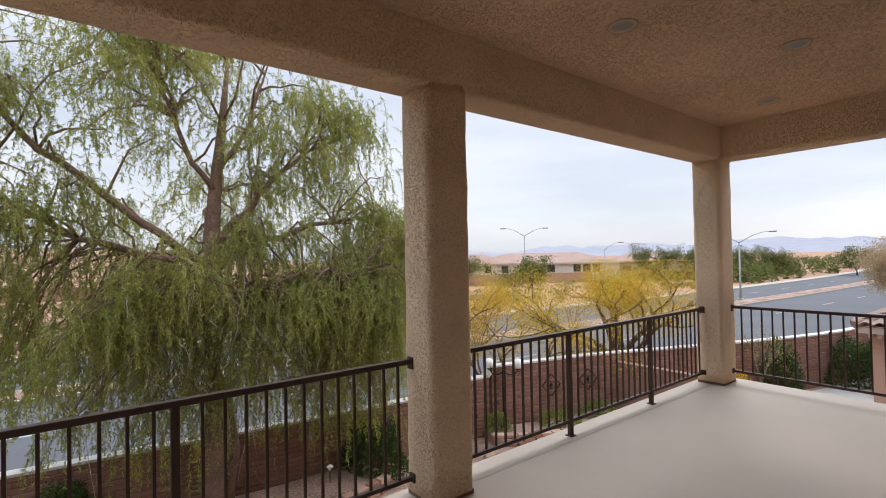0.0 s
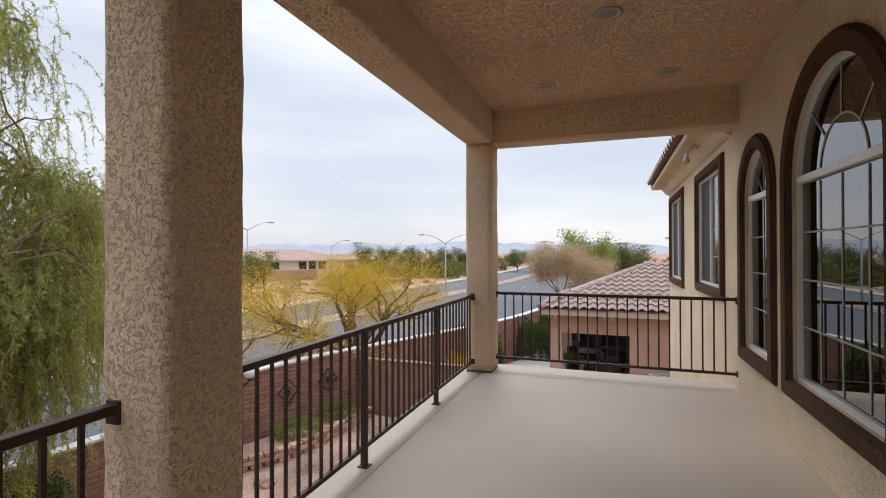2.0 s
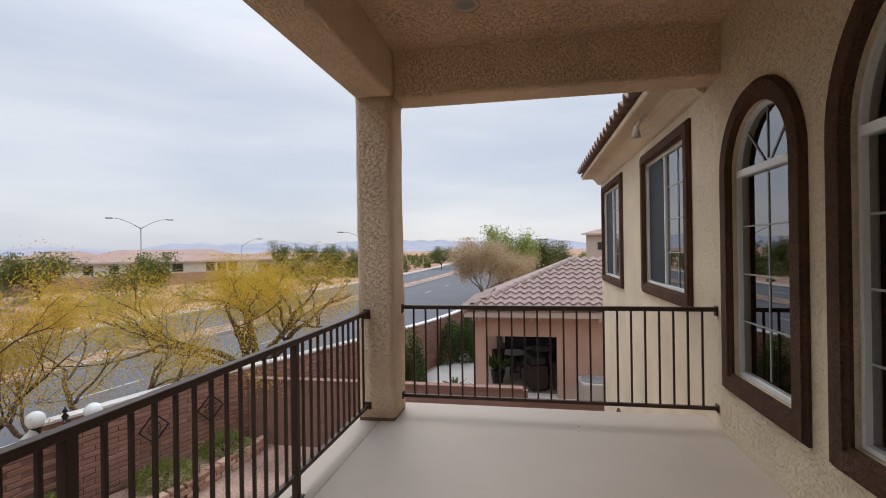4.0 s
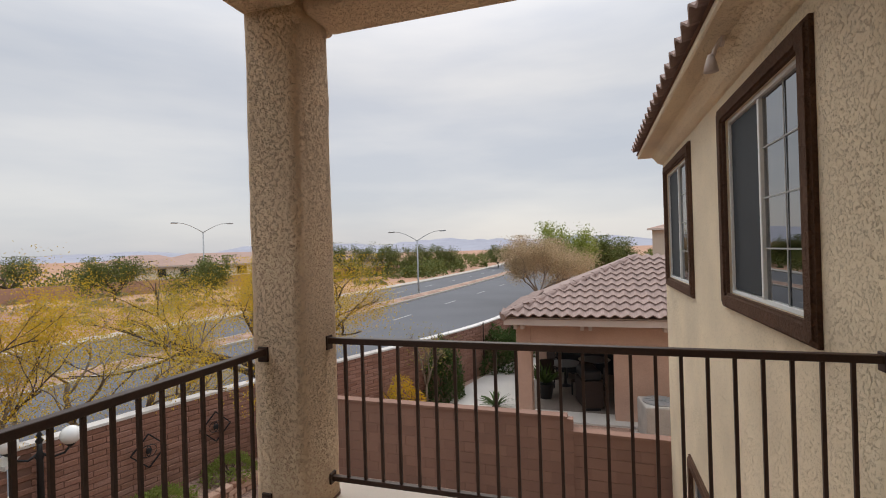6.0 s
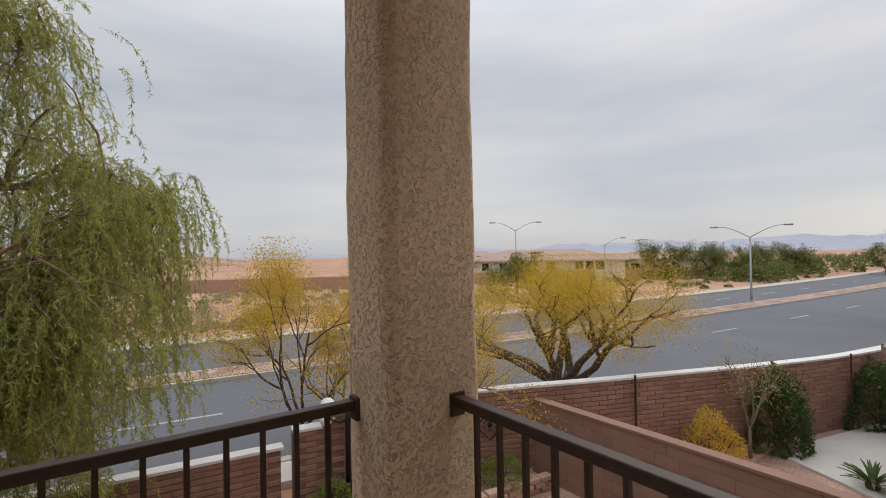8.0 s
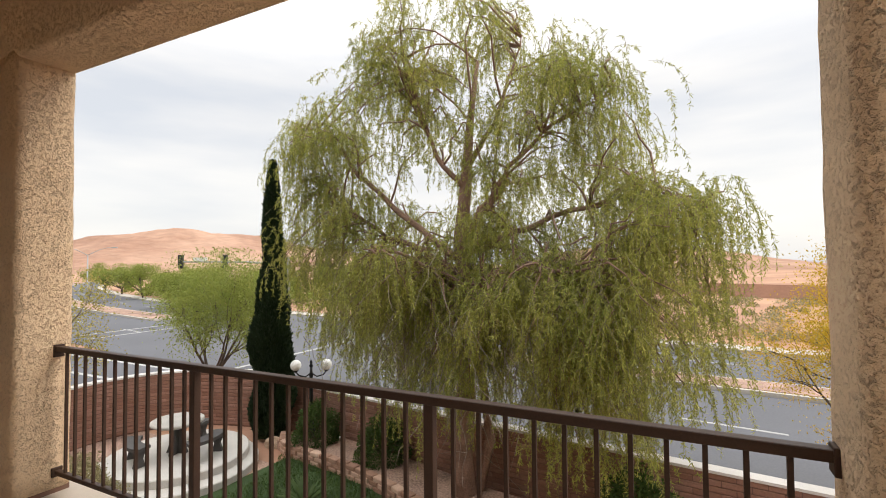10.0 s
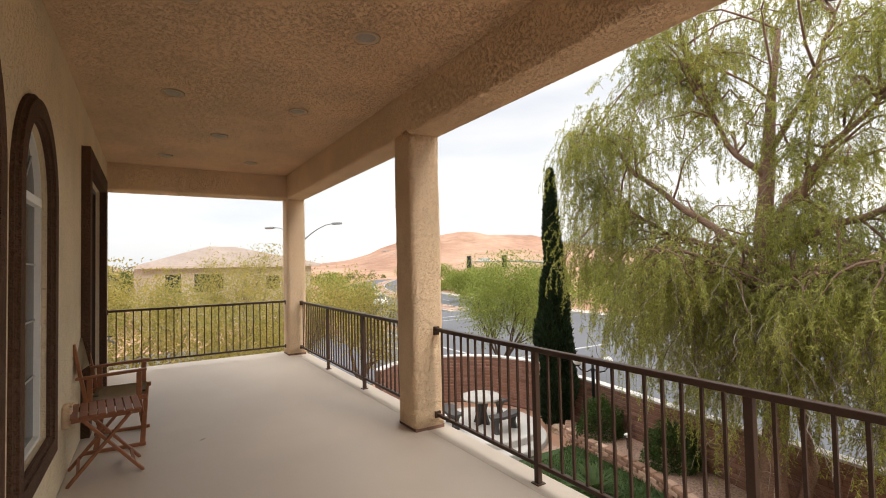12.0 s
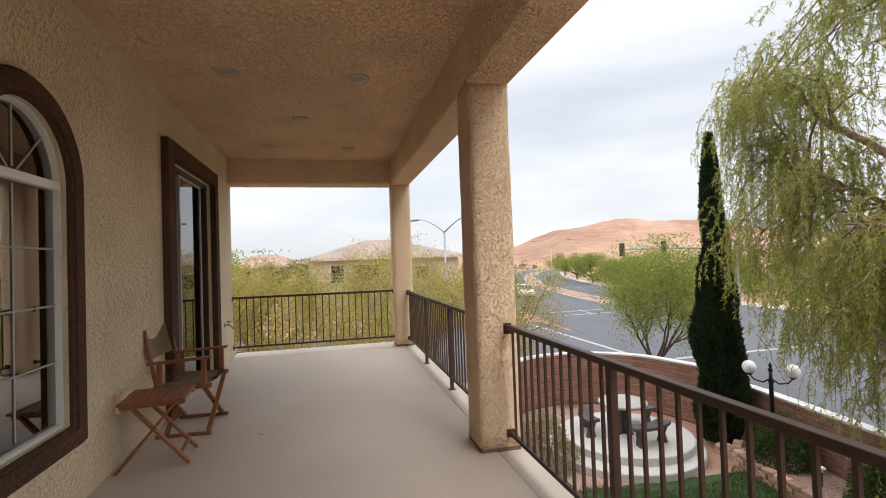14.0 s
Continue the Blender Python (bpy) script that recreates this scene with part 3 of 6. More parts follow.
# ---- railings ----
def railing(label, length, posts, at, turn):
    """A railing that runs along its own x, with posts at the given distances."""
    r = thing("railing", label, "railing", at, turn, "balcony railings")
    part("top_rail", box(0.0, length, -0.022, 0.022, 0.895, 0.93, 0.005), RAIL, r)
    part("bottom_rail", box(0.0, length, -0.016, 0.016, 0.115, 0.143, 0.004), RAIL, r)
    for x in (0.0, length):
        for z0, z1 in ((0.86, 0.94), (0.10, 0.16)):
            part("bracket", box(x - 0.012, x + 0.012, -0.03, 0.03, z0, z1, 0.004), RAIL, r)
    for x in posts:
        part("post", box(x - 0.02, x + 0.02, -0.0195, 0.0195, 0.0, 0.897, 0.003), RAIL, r)
        part("foot_plate", box(x - 0.035, x + 0.035, -0.035, 0.035, -0.005, 0.004), RAIL, r)
    n = round(length / 0.1055)
    me = mesh_of(box(-0.0075, 0.0075, -0.0075, 0.0075, 0.14, 0.898), "baluster", RAIL)
    for i in range(1, n):
        x = length * i / n
        if all(abs(x - p) > 0.035 for p in posts):
            ob = part("baluster", me, RAIL, r)
            ob.location.x = x


railing("dark brown metal railing between two stucco columns", 3.96, (1.335, 2.715), (2.54, 2.72, 0), 0)
railing("dark brown metal railing between two stucco columns", 4.27, (1.46, 2.865), (-2.09, 2.72, 0), 0)
railing("short dark brown metal railing at the balcony's end", 2.575, (), (6.76, WALL, 0.02), 90)
railing("short dark brown metal railing at the balcony's end", 2.575, (), (-2.26, WALL, 0.02), 90)

# ---- ceiling lights ----
CANS = ((5.946, 1.77), (5.946, 0.628), (4.606, 1.167), (3.285, 1.76), (3.285, 0.628), (1.476, 1.756), (1.476, 0.629), (0.15, 1.163), (-1.249, 1.75), (-1.249, 0.629))


def downlight(x, y):
    d = thing("recessed_light", "round recessed ceiling light, switched off", "ceiling light", (x, y, CEIL), 0, "recessed ceiling lights")
    bm = bmesh.new()
    n = 24
    prof = ((0.098, 0.0), (0.098, -0.009), (0.080, -0.013), (0.070, -0.005), (0.064, -0.003))
    rows = [[bm.verts.new((r * math.cos(2 * math.pi * i / n), r * math.sin(2 * math.pi * i / n), z)) for i in range(n)] for r, z in prof]
    for a, b in zip(rows, rows[1:]):
        for i in range(n):
            bm.faces.new((a[i], b[i], b[(i + 1) % n], a[(i + 1) % n]))
    part("trim_ring", bm, CANWHITE, d, "", True)
    part("lens", turned(((0.03, -0.0075), (0.066, -0.0025)), 24), CANLENS, d)


for c in CANS:
    downlight(*c)

# ---- outdoors: ground, road, kerbs ----
def road_y(x):
    """The middle of the road's central strip."""
    return 22.3 - 0.135 * x + 0.0007 * max(x, 0.0) ** 2 + 0.0025 * min(x + 30.0, 0.0) ** 2


def near_edge(x, off=0.0):
    """How far the near edge of the road lies from its middle."""
    return -9.3 - 0.1 * max(0.0, x - 12.0) + off


def strip_mesh(x0, x1, lo, hi, z, step=3.0):
    n = max(2, int((x1 - x0) / step))
    xs = [x0 + (x1 - x0) * i / n for i in range(n + 1)]
    v = [(x, road_y(x) + (o(x) if callable(o) else o), z) for x in xs for o in (lo, hi)]
    return v, [(2 * i, 2 * i + 2, 2 * i + 3, 2 * i + 1) for i in range(n)]


def slab_strip(x0, x1, lo, hi, z0, z1, step=3.0):
    bm = bmesh.new()
    n = max(2, int((x1 - x0) / step))
    rows = []
    for i in range(n + 1):
        x = x0 + (x1 - x0) * i / n
        ya, yb = [road_y(x) + (o(x) if callable(o) else o) for o in (lo, hi)]
        rows.append([bm.verts.new(p) for p in ((x, ya, z0), (x, yb, z0), (x, yb, z1), (x, ya, z1))])
    for a, b in zip(rows, rows[1:]):
        for k in range(4):
            bm.faces.new((a[k], b[k], b[(k + 1) % 4], a[(k + 1) % 4]))
    bm.faces.new(rows[0])
    bm.faces.new(rows[-1][::-1])
    bmesh.ops.recalc_face_normals(bm, faces=bm.faces[:])
    return bm


def ground_sheet():
    """One sheet to the horizon, gently uneven away from the road."""
    bm = bmesh.new()
    radii = [0, 10, 20, 30, 40, 52, 66, 84, 110, 150, 220, 340, 560, 900, 1500, 2600]
    n = 64
    rows = []
    for r in radii[1:]:
        row = []
        for i in range(n):
            a = 2 * math.pi * i / n
            x, y = r * math.cos(a), r * math.sin(a) + 5
            d = abs(y - road_y(max(-200, min(200, x))))
            row.append(bm.verts.new((x, y, G + (0.25 * noise.noise((x * 0.06, y * 0.06, 0)) if d > 14 and 45 < r < 200 else 0.0))))
        rows.append(row)
    c = bm.verts.new((0, 5, G))
    for i in range(n):
        bm.faces.new((c, rows[0][i], rows[0][(i + 1) % n]))
    for a, b in zip(rows, rows[1:]):
        for i in range(n):
            bm.faces.new((a[i], b[i], b[(i + 1) % n], a[(i + 1) % n]))
    return bm


structure("ground", ground_sheet(), DESERT, "reddish tan desert ground with bare soil", "ground", True)
v, f = strip_mesh(-150, 150, near_edge, 7.8, G + 0.03)
tagged(new("road", mesh_from("road", v, f, ASPHALT)), "wide grey asphalt road that bends away", "road", "", "structure")
structure("road_corner", box(-25, -3.0, 12.3, 15.6, G - 0.3, G + 0.022), ASPHALT, "grey asphalt at the street corner", "road")
structure("road_side_street", box(-25, -11.2, -90, 12.29, G - 0.3, G + 0.024), ASPHALT, "grey asphalt side street", "road")
for nm, x0, x1, lo, hi in (("kerb_median", -8, 150, -0.9, 0.9), ("kerb_median_west", -150, -33, -1.3, 1.3), ("kerb_far", -150, 150, 7.8, 8.05), ("kerb_near", -2.0, 150, lambda x: near_edge(x, -0.25), near_edge)):
    structure(nm, slab_strip(x0, x1, lo, hi, G - 0.1, G + 0.17), KERB, "pale concrete kerb along the road", "kerb")
structure("pavement_far", slab_strip(-150, 150, 8.06, 9.5, G - 0.1, G + 0.15), KERB, "grey concrete pavement across the road", "pavement")
structure("pavement_near", slab_strip(-2.0, 150, lambda x: near_edge(x, -1.2), lambda x: near_edge(x, -0.26), G - 0.1, G + 0.15), PAVING, "pale concrete pavement beside the garden wall", "pavement")
structure("median_gravel", slab_strip(-150, -33.5, -1.05, 1.05, G, G + 0.2), GRAVEL, "reddish gravel on the central strip", "ground")
structure("median_gravel_east", slab_strip(-7.5, 150, -0.7, 0.7, G, G + 0.19), GRAVEL, "reddish gravel on the central strip", "ground")
for i in range(26):
    x = -120 + i * 9.0
    if -30 < x < -10:
        continue
    for o in (-4.9, 4.4):
        bm = slab_strip(x, x + 2.6, o - 0.06, o + 0.06, G + 0.02, G + 0.036, 2.0)
        structure("road_marking", bm, PAINT, "worn white lane dash", "road marking")
for x, lo, hi in ((-29.6, -8.2, -1.0), (-27.4, -8.2, 8.2), (-9.5, 1.0, 8.2), (-11.7, -8.2, 8.2)):
    structure("stop_line", slab_strip(x, x + 0.22, lo, hi, G + 0.02, G + 0.037, 0.2), PAINT, "worn white line across the road", "road marking")
for y in (12.2, 14.4):
    structure("stop_line", box(-24.6, -11.8, y, y + 0.2, G + 0.02, G + 0.034), PAINT, "worn white line across the side street", "road marking")

structure("garden_ground", box(-7.6, 13.3, -0.2, 9.2, G - 0.2, G + 0.012), GRAVEL, "reddish gravel of the garden", "ground")
structure("neighbour_ground", box(13.6, 27.0, -6.0, 5.6, G - 0.2, G + 0.012), GRAVEL, "reddish gravel of the neighbouring garden", "ground")
structure("neighbour_slab", prism([(16.9, 3.3), (17.75, 5.2), (19.5, 5.15), (21.8, 4.6), (24.5, 3.7), (24.5, -4.0), (16.9, -4.0)], 0, 1), PAVING, "pale concrete slab of the neighbouring patio", "pavement").matrix_basis = Matrix(((1, 0, 0, 0), (0, 0, 1, 0), (0, 0.06, 0, G), (0, 0, 0, 1)))


# ---- garden walls ----
def spline(ctrl, step):
    """Evenly spaced points on a smooth curve through the control points."""
    pts = []
    c = [Vector((*p, 0)) for p in ctrl]
    c = [c[0] * 2 - c[1]] + c + [c[-1] * 2 - c[-2]]
    for i in range(1, len(c) - 2):
        for k in range(24):
            t = k / 24
            a, b, d, e = c[i - 1], c[i], c[i + 1], c[i + 2]
            pts.append(0.5 * ((2 * b) + (d - a) * t + (2 * a - 5 * b + 4 * d - e) * t * t + (3 * b - a - 3 * d + e) * t ** 3))
    pts.append(c[-2])
    out, need = [pts[0]], step
    for p, q in zip(pts, pts[1:]):
        seg = (q - p).length
        while seg >= need > 0:
            p = p + (q - p) * (need / seg)
            out.append(p.copy())
            seg = (q - p).length
            need = step
        need -= seg
    return out


def sweep(pts, w, z0, z1):
    bm = bmesh.new()
    rows = []
    for i, p in enumerate(pts):
        d = (pts[min(i + 1, len(pts) - 1)] - pts[max(i - 1, 0)]).normalized()
        s = Vector((-d.y, d.x, 0)) * w / 2
        rows.append([bm.verts.new((*(p + o).xy, z)) for o, z in ((-s, z0), (s, z0), (s, z1), (-s, z1))])
    for a, b in zip(rows, rows[1:]):
        for k in range(4):
            bm.faces.new((a[k], a[(k + 1) % 4], b[(k + 1) % 4], b[k]))
    bm.faces.new(rows[0][::-1])
    bm.faces.new(rows[-1])
    bmesh.ops.recalc_face_normals(bm, faces=bm.faces[:])
    return bm


def block_verts(length, depth, height, b=0.01):
    """A block with chamfered long edges, centred in its own frame."""
    x, y, z = length / 2, depth / 2, height / 2
    prof = [(-y, -z + b), (-y + b, -z), (y - b, -z), (y, -z + b), (y, z - b), (y - b, z), (-y + b, z), (-y, z - b)]
    v = [(sx * x, py, pz) for sx in (-1, 1) for py, pz in prof]
    f = [tuple(range(7, -1, -1)), tuple(range(8, 16))] + [(i, (i + 1) % 8, 8 + (i + 1) % 8, 8 + i) for i in range(8)]
    return v, f


def coursed_wall(name, label, ctrl, ztop, block, depth, material, parts_to, cap_label, seed=1, cap=CAP):
    """A wall of separate blocks in courses along a curve. Blocks up to parts_to metres along are objects; the rest is one mesh."""
    rnd = random.Random(seed)
    bl, bh = block
    core = spline(ctrl, bl / 2)
    wall = structure(name, sweep(core, depth - 0.016 if material is CMU else depth - 0.03, G - 0.1, ztop - 0.01), CMU if material is CMU else MORTAR, label, "wall")
    joint = 0.007 if material is CMU else 0.013
    shared = []
    for k in range(3):
        bv, bf = block_verts(bl - joint, depth + (0.002 * k if material is CMU else 0.004 + 0.008 * k), bh - joint, 0.003 if material is CMU else 0.01)
        shared.append(mesh_from("block", bv, bf, material))
    bv, bf = block_verts(bl - 0.014, depth + 0.008, bh - 0.012)
    av, af = [], []
    rows = int((ztop - G) / bh + 0.5)
    for r in range(rows):
        z = ztop - bh * (r + 0.5)
        for i in range((r % 2), len(core) - 2, 2):
            a, b = core[i], core[i + 2]
            c, d = (a + b) / 2, (b - a)
            m = Matrix.Translation((c.x, c.y, z)) @ Matrix.Rotation(math.atan2(d.y, d.x), 4, "Z")
            if i * bl / 2 < parts_to:
                ob = new("block", shared[rnd.randrange(3)])
                ob.parent = wall
                ob.matrix_basis = m
            else:
                o = len(av)
                av += [tuple(m @ Vector((p[0], p[1] + rnd.uniform(-0.004, 0.004), p[2]))) for p in bv]
                af += [tuple(o + q for q in face) for face in bf]
    if av:
        ob = part("blocks", mesh_from("blocks", av, af, material), material, wall)
        tagged(ob, "", "", "", "stuff")
    part("cap", sweep(spline(ctrl, 0.25), depth + 0.05, ztop, ztop + 0.045), cap, wall, cap_label)
    return wall


HIGH = ((9.1, 9.35), (12.2, 8.5), (15.0, 7.35), (20.8, 5.2), (26.4, 4.2), (34.0, 3.2))
LOW = ((-3.85, 11.07), (-3.0, 11.05), (0.0, 10.6), (4.5, 10.0), (8.42, 9.51))
ARC = tuple((-5.0 + 2.62 * math.cos(radians(a)), 8.1 + 2.62 * math.sin(radians(a))) for a in range(225, 99, -18)) + ((-4.6, 10.92), (-3.9, 11.06))
coursed_wall("garden_wall_high", "tall red slump-block garden wall with a white cap", HIGH, -1.36, (0.40, 0.10), 0.2, BLOCK, 6.2, "white painted wall cap", 1)
coursed_wall("garden_wall_low", "lower red slump-block garden wall with a white cap", LOW, -1.86, (0.40, 0.10), 0.2, BLOCK, 0.0, "white painted wall cap", 2)
coursed_wall("garden_wall_round", "curved red block wall round a small patio", ARC, -1.62, (0.40, 0.10), 0.2, BLOCK, 0.0, "white painted wall cap", 3)
coursed_wall("divider_wall", "brown concrete-block wall between two gardens", ((13.05, 8.05), (13.08, 5.0), (13.06, 1.45)), -1.62, (0.40, 0.195), 0.17, CMU, 99, "brown block cap", 4, CMU)
coursed_wall("divider_wall_step", "lower end of the brown concrete-block wall", ((13.09, 1.75), (13.0, -0.9)), -1.88, (0.40, 0.195), 0.17, CMU, 99, "brown block cap", 5, CMU)


def sloped_coping():
    """The white coping that slopes up from the stepped end to the high wall."""
    bm = bmesh.new()
    pts = ((8.98, 9.42, -1.585), (9.06, 9.40, -1.53), (9.16, 9.375, -1.42), (9.26, 9.345, -1.335))
    rows = [[bm.verts.new((x, y + s, z + h)) for s, h in ((-0.14, -0.03), (0.14, -0.03), (0.14, 0.035), (-0.14, 0.035))] for x, y, z in pts]
    for a, b in zip(rows, rows[1:]):
        for k in range(4):
            bm.faces.new((a[k], b[k], b[(k + 1) % 4], a[(k + 1) % 4]))
    bm.faces.new(rows[0])
    bm.faces.new(rows[-1][::-1])
    bmesh.ops.recalc_face_normals(bm, faces=bm.faces[:])
    return bm


coursed_wall("garden_wall_step", "stepped end of the red block garden wall", ((8.45, 9.505), (8.8, 9.45), (9.15, 9.39)), -1.62, (0.40, 0.10), 0.21, BLOCK, 0.0, "white painted wall cap", 6)
structure("trim_wall_coping", sloped_coping(), CAP, "white sloped coping at the step of the wall", "trim")


def brick_edge(label, ctrl, courses, z0, group):
    """A low planter edge of rough bricks, each one an object."""
    t = thing("planter_edge", label, "planter", (0, 0, 0), 0, group)
    rnd = random.Random(len(ctrl) * 7 + courses)
    shared = []
    for k in range(4):
        bm = box(-0.14 + 0.006 * k, 0.14 - 0.004 * k, -0.09, 0.09, -0.047, 0.047, 0.014, 1)
        shared.append(mesh_of(bm, "brick", BRICK))
    pts = spline(ctrl, 0.15)
    for r in range(courses):
        for i in range(r % 2, len(pts) - 2, 2):
            a, b = pts[i], pts[i + 2]
            c, d = (a + b) / 2, b - a
            ob = new("brick", shared[rnd.randrange(4)])
            ob.parent = t
            ob.matrix_basis = Matrix.Translation((c.x, c.y, z0 + 0.05 + 0.1 * r)) @ Matrix.Rotation(math.atan2(d.y, d.x) + rnd.uniform(-0.05, 0.05), 4, "Z")


brick_edge("low curved planter edge of rough red bricks", ((-3.1, 10.3), (-2.5, 9.75), (-0.8, 9.5), (0.6, 9.15), (2.6, 8.45), (4.2, 8.3), (5.6, 8.6)), 3, G + 0.01, "planter edges")
brick_edge("low planter edge of rough red bricks", ((8.6, 8.75), (9.3, 8.2), (10.2, 7.8), (11.6, 7.65), (12.9, 7.5)), 3, G + 0.01, "planter edges")
structure("planter_soil", sweep(spline(((-2.8, 10.4), (-0.8, 10.0), (0.8, 9.7), (2.8, 9.2), (4.6, 9.1), (5.7, 9.1)), 0.3), 1.1, G, G + 0.24), GRAVEL, "brown soil behind the brick edge", "ground")
structure("planter_soil_east", sweep(spline(((8.7, 9.0), (10.2, 8.4), (11.7, 8.15), (13.0, 7.8)), 0.3), 0.75, G, G + 0.24), GRAVEL, "brown soil behind the brick edge", "ground")


def ornament(x, y, z, turn):
    o = thing("wall_ornament", "diamond-shaped rusty iron ornament hung on the block wall", "ornament", (x, y, z), turn, "wall ornaments")
    s = 0.3
    cs = [(s, 0), (0, s), (-s, 0), (0, -s)]
    for i in range(4):
        (ax, az), (bx, bz) = cs[i], cs[(i + 1) % 4]
        part("frame_bar", bar((ax, 0, az), (bx, 0, bz), 0.022, 0.022, (0, 1, 0)), BLACK, o)
    for sx, sz in ((1, 1), (1, -1), (-1, 1), (-1, -1)):
        pts = [(sx * (0.02 + 0.11 * math.cos(a / 10) * (1 - a / 60)), 0, sz * (0.02 + 0.11 * math.sin(a / 10) * (1 - a / 60))) for a in range(0, 50, 4)]
        part("scroll", tube(pts, [0.008] * len(pts), 5), BLACK, o)
    part("rosette", turned(((0.05, -0.012), (0.055, 0.0), (0.03, 0.012)), 12, Matrix.Rotation(radians(90), 4, "X")), BLACK, o)


ornament(10.83, 8.72, -2.02, -15.5)
ornament(12.05, 8.38, -2.0, -20)


# ---- garden lamps ----
def garden_lamp(at, turn, height):
    g = thing("garden_lamp", "black iron garden lamp with two white globes", "garden lamp", at, turn, "garden lamps")
    h = height
    part("base", turned(((0.13, 0), (0.13, 0.05), (0.10, 0.10), (0.09, 0.30), (0.06, 0.36)), 16), BLACK, g, "", True)
    part("pole", turned(((0.05, 0.34), (0.042, h - 0.25), (0.06, h - 0.2), (0.035, h - 0.12), (0.035, h)), 14), BLACK, g, "", True)
    part("finial", turned(((0.03, h - 0.01), (0.055, h + 0.04), (0.02, h + 0.09), (0.04, h + 0.12), (0.006, h + 0.2)), 12), BLACK, g, "", True)
    for s in (-1, 1):
        pts = [(s * 0.03, 0, h - 0.16), (s * 0.14, 0, h - 0.24), (s * 0.3, 0, h - 0.2), (s * 0.38, 0, h - 0.1)]
        part("arm", tube(pts, [0.02, 0.018, 0.018, 0.016], 8), BLACK, g, "", True)
        part("cup", turned(((0.02, h - 0.12), (0.07, h - 0.08), (0.075, h - 0.05)), 14, Matrix.Translation((s * 0.38, 0, 0))), BLACK, g, "", True)
        bm = bmesh.new()
        bmesh.ops.create_uvsphere(bm, u_segments=20, v_segments=12, radius=0.14, matrix=Matrix.Translation((s * 0.38, 0, h + 0.055)))
        part("globe", bm, GLOBE, g, "white glass globe", True)


garden_lamp((9.28, 9.02, G + 0.24), -48, 1.62)
garden_lamp((-2.3, 10.4, G + 0.24), 35, 1.75)


# ---- round patio with stone table ----
def disc(x, y, r, z0, z1, n=48, bevel=0.02):
    return turned(((r, z0), (r, z1 - bevel), (r - bevel, z1)), n, Matrix.Translation((x, y, 0)))


structure("patio_step", disc(-4.1, 8.0, 1.75, G, G + 0.17), PAVING, "pale round concrete step", "pavement")
structure("patio", disc(-4.2, 8.15, 1.5, G + 0.1, G + 0.34), PAVING, "pale round concrete patio", "pavement")


def stone_table(at):
    t = thing("stone_table", "round cast-stone garden table on a thick pedestal", "table", at, 20)
    part("tabletop", turned(((0.50, 0.66), (0.56, 0.69), (0.56, 0.73), (0.53, 0.75)), 28), STONE, t, "", True)
    for a in (0, 90):
        part("pedestal", prism([(-0.24, 0), (0.24, 0), (0.2, 0.1), (0.13, 0.34), (0.22, 0.66), (-0.22, 0.66), (-0.13, 0.34), (-0.2, 0.1)], -0.05, 0.05), DARKSTONE, t, "dark weathered stone").rotation_euler = (0, 0, radians(a))


def stone_bench(at, turn):
    b = thing("stone_bench", "curved dark cast-stone garden bench", "bench", at, turn, "stone benches")
    n, r0, r1 = 10, 0.72, 1.04
    bm = bmesh.new()
    rows = []
    for i in range(n + 1):
        a = radians(-32 + 64 * i / n)
        c, s = math.cos(a), math.sin(a)
        rows.append([bm.verts.new(p) for p in ((r0 * c, r0 * s, 0.37), (r1 * c, r1 * s, 0.37), (r1 * c, r1 * s, 0.44), (r0 * c, r0 * s, 0.44))])
    for a, c in zip(rows, rows[1:]):
        for k in range(4):
            bm.faces.new((a[k], a[(k + 1) % 4], c[(k + 1) % 4], c[k]))
    bm.faces.new(rows[0][::-1])
    bm.faces.new(rows[-1])
    bmesh.ops.recalc_face_normals(bm, faces=bm.faces[:])
    part("seat", bm, DARKSTONE, b)
    for a in (-22, 22):
        part("support", prism([(r0 + 0.05, 0), (r1 - 0.05, 0), (r1 - 0.1, 0.18), (r1 - 0.03, 0.37), (r0 + 0.03, 0.37), (r0 + 0.1, 0.18)], -0.05, 0.05), DARKSTONE, b).rotation_euler = (0, 0, radians(a))


PZ = G + 0.34
stone_table((-4.2, 8.12, PZ))
for a in (10, 130, 250):
    stone_bench((-4.2, 8.12, PZ), a)


# ---- balcony furniture ----
def side_table(at, turn):
    t = thing("folding_table", "small folding slatted teak table beside the chair", "table", at, turn)
    w, d, h = 0.44, 0.44, 0.49
    for i in range(8):
        y = -d / 2 + 0.028 + i * (d - 0.056) / 7
        part("slat", box(-w / 2, w / 2, y - 0.023, y + 0.023, h - 0.018, h, 0.003), WOOD, t)
    for x in (-w / 2 + 0.05, w / 2 - 0.05):
        part("apron", box(x - 0.011, x + 0.011, -d / 2 + 0.01, d / 2 - 0.01, h - 0.05, h - 0.019, 0.003), WOOD, t)
        s = 1 if x > 0 else -1
        part("leg", bar((x + 0.012 * s, -0.23, 0.0), (x + 0.012 * s, 0.15, h - 0.03), 0.02, 0.045, (1, 0, 0), 0.003), WOOD, t)
        part("leg", bar((x - 0.012 * s, 0.23, 0.0), (x - 0.012 * s, -0.15, h - 0.03), 0.02, 0.045, (1, 0, 0), 0.003), WOOD, t)
    for y, z in ((-0.17, 0.075), (0.17, 0.075)):
        part("stretcher", bar((-w / 2 + 0.03, y, z), (w / 2 - 0.03, y, z), 0.02, 0.02), WOOD, t)


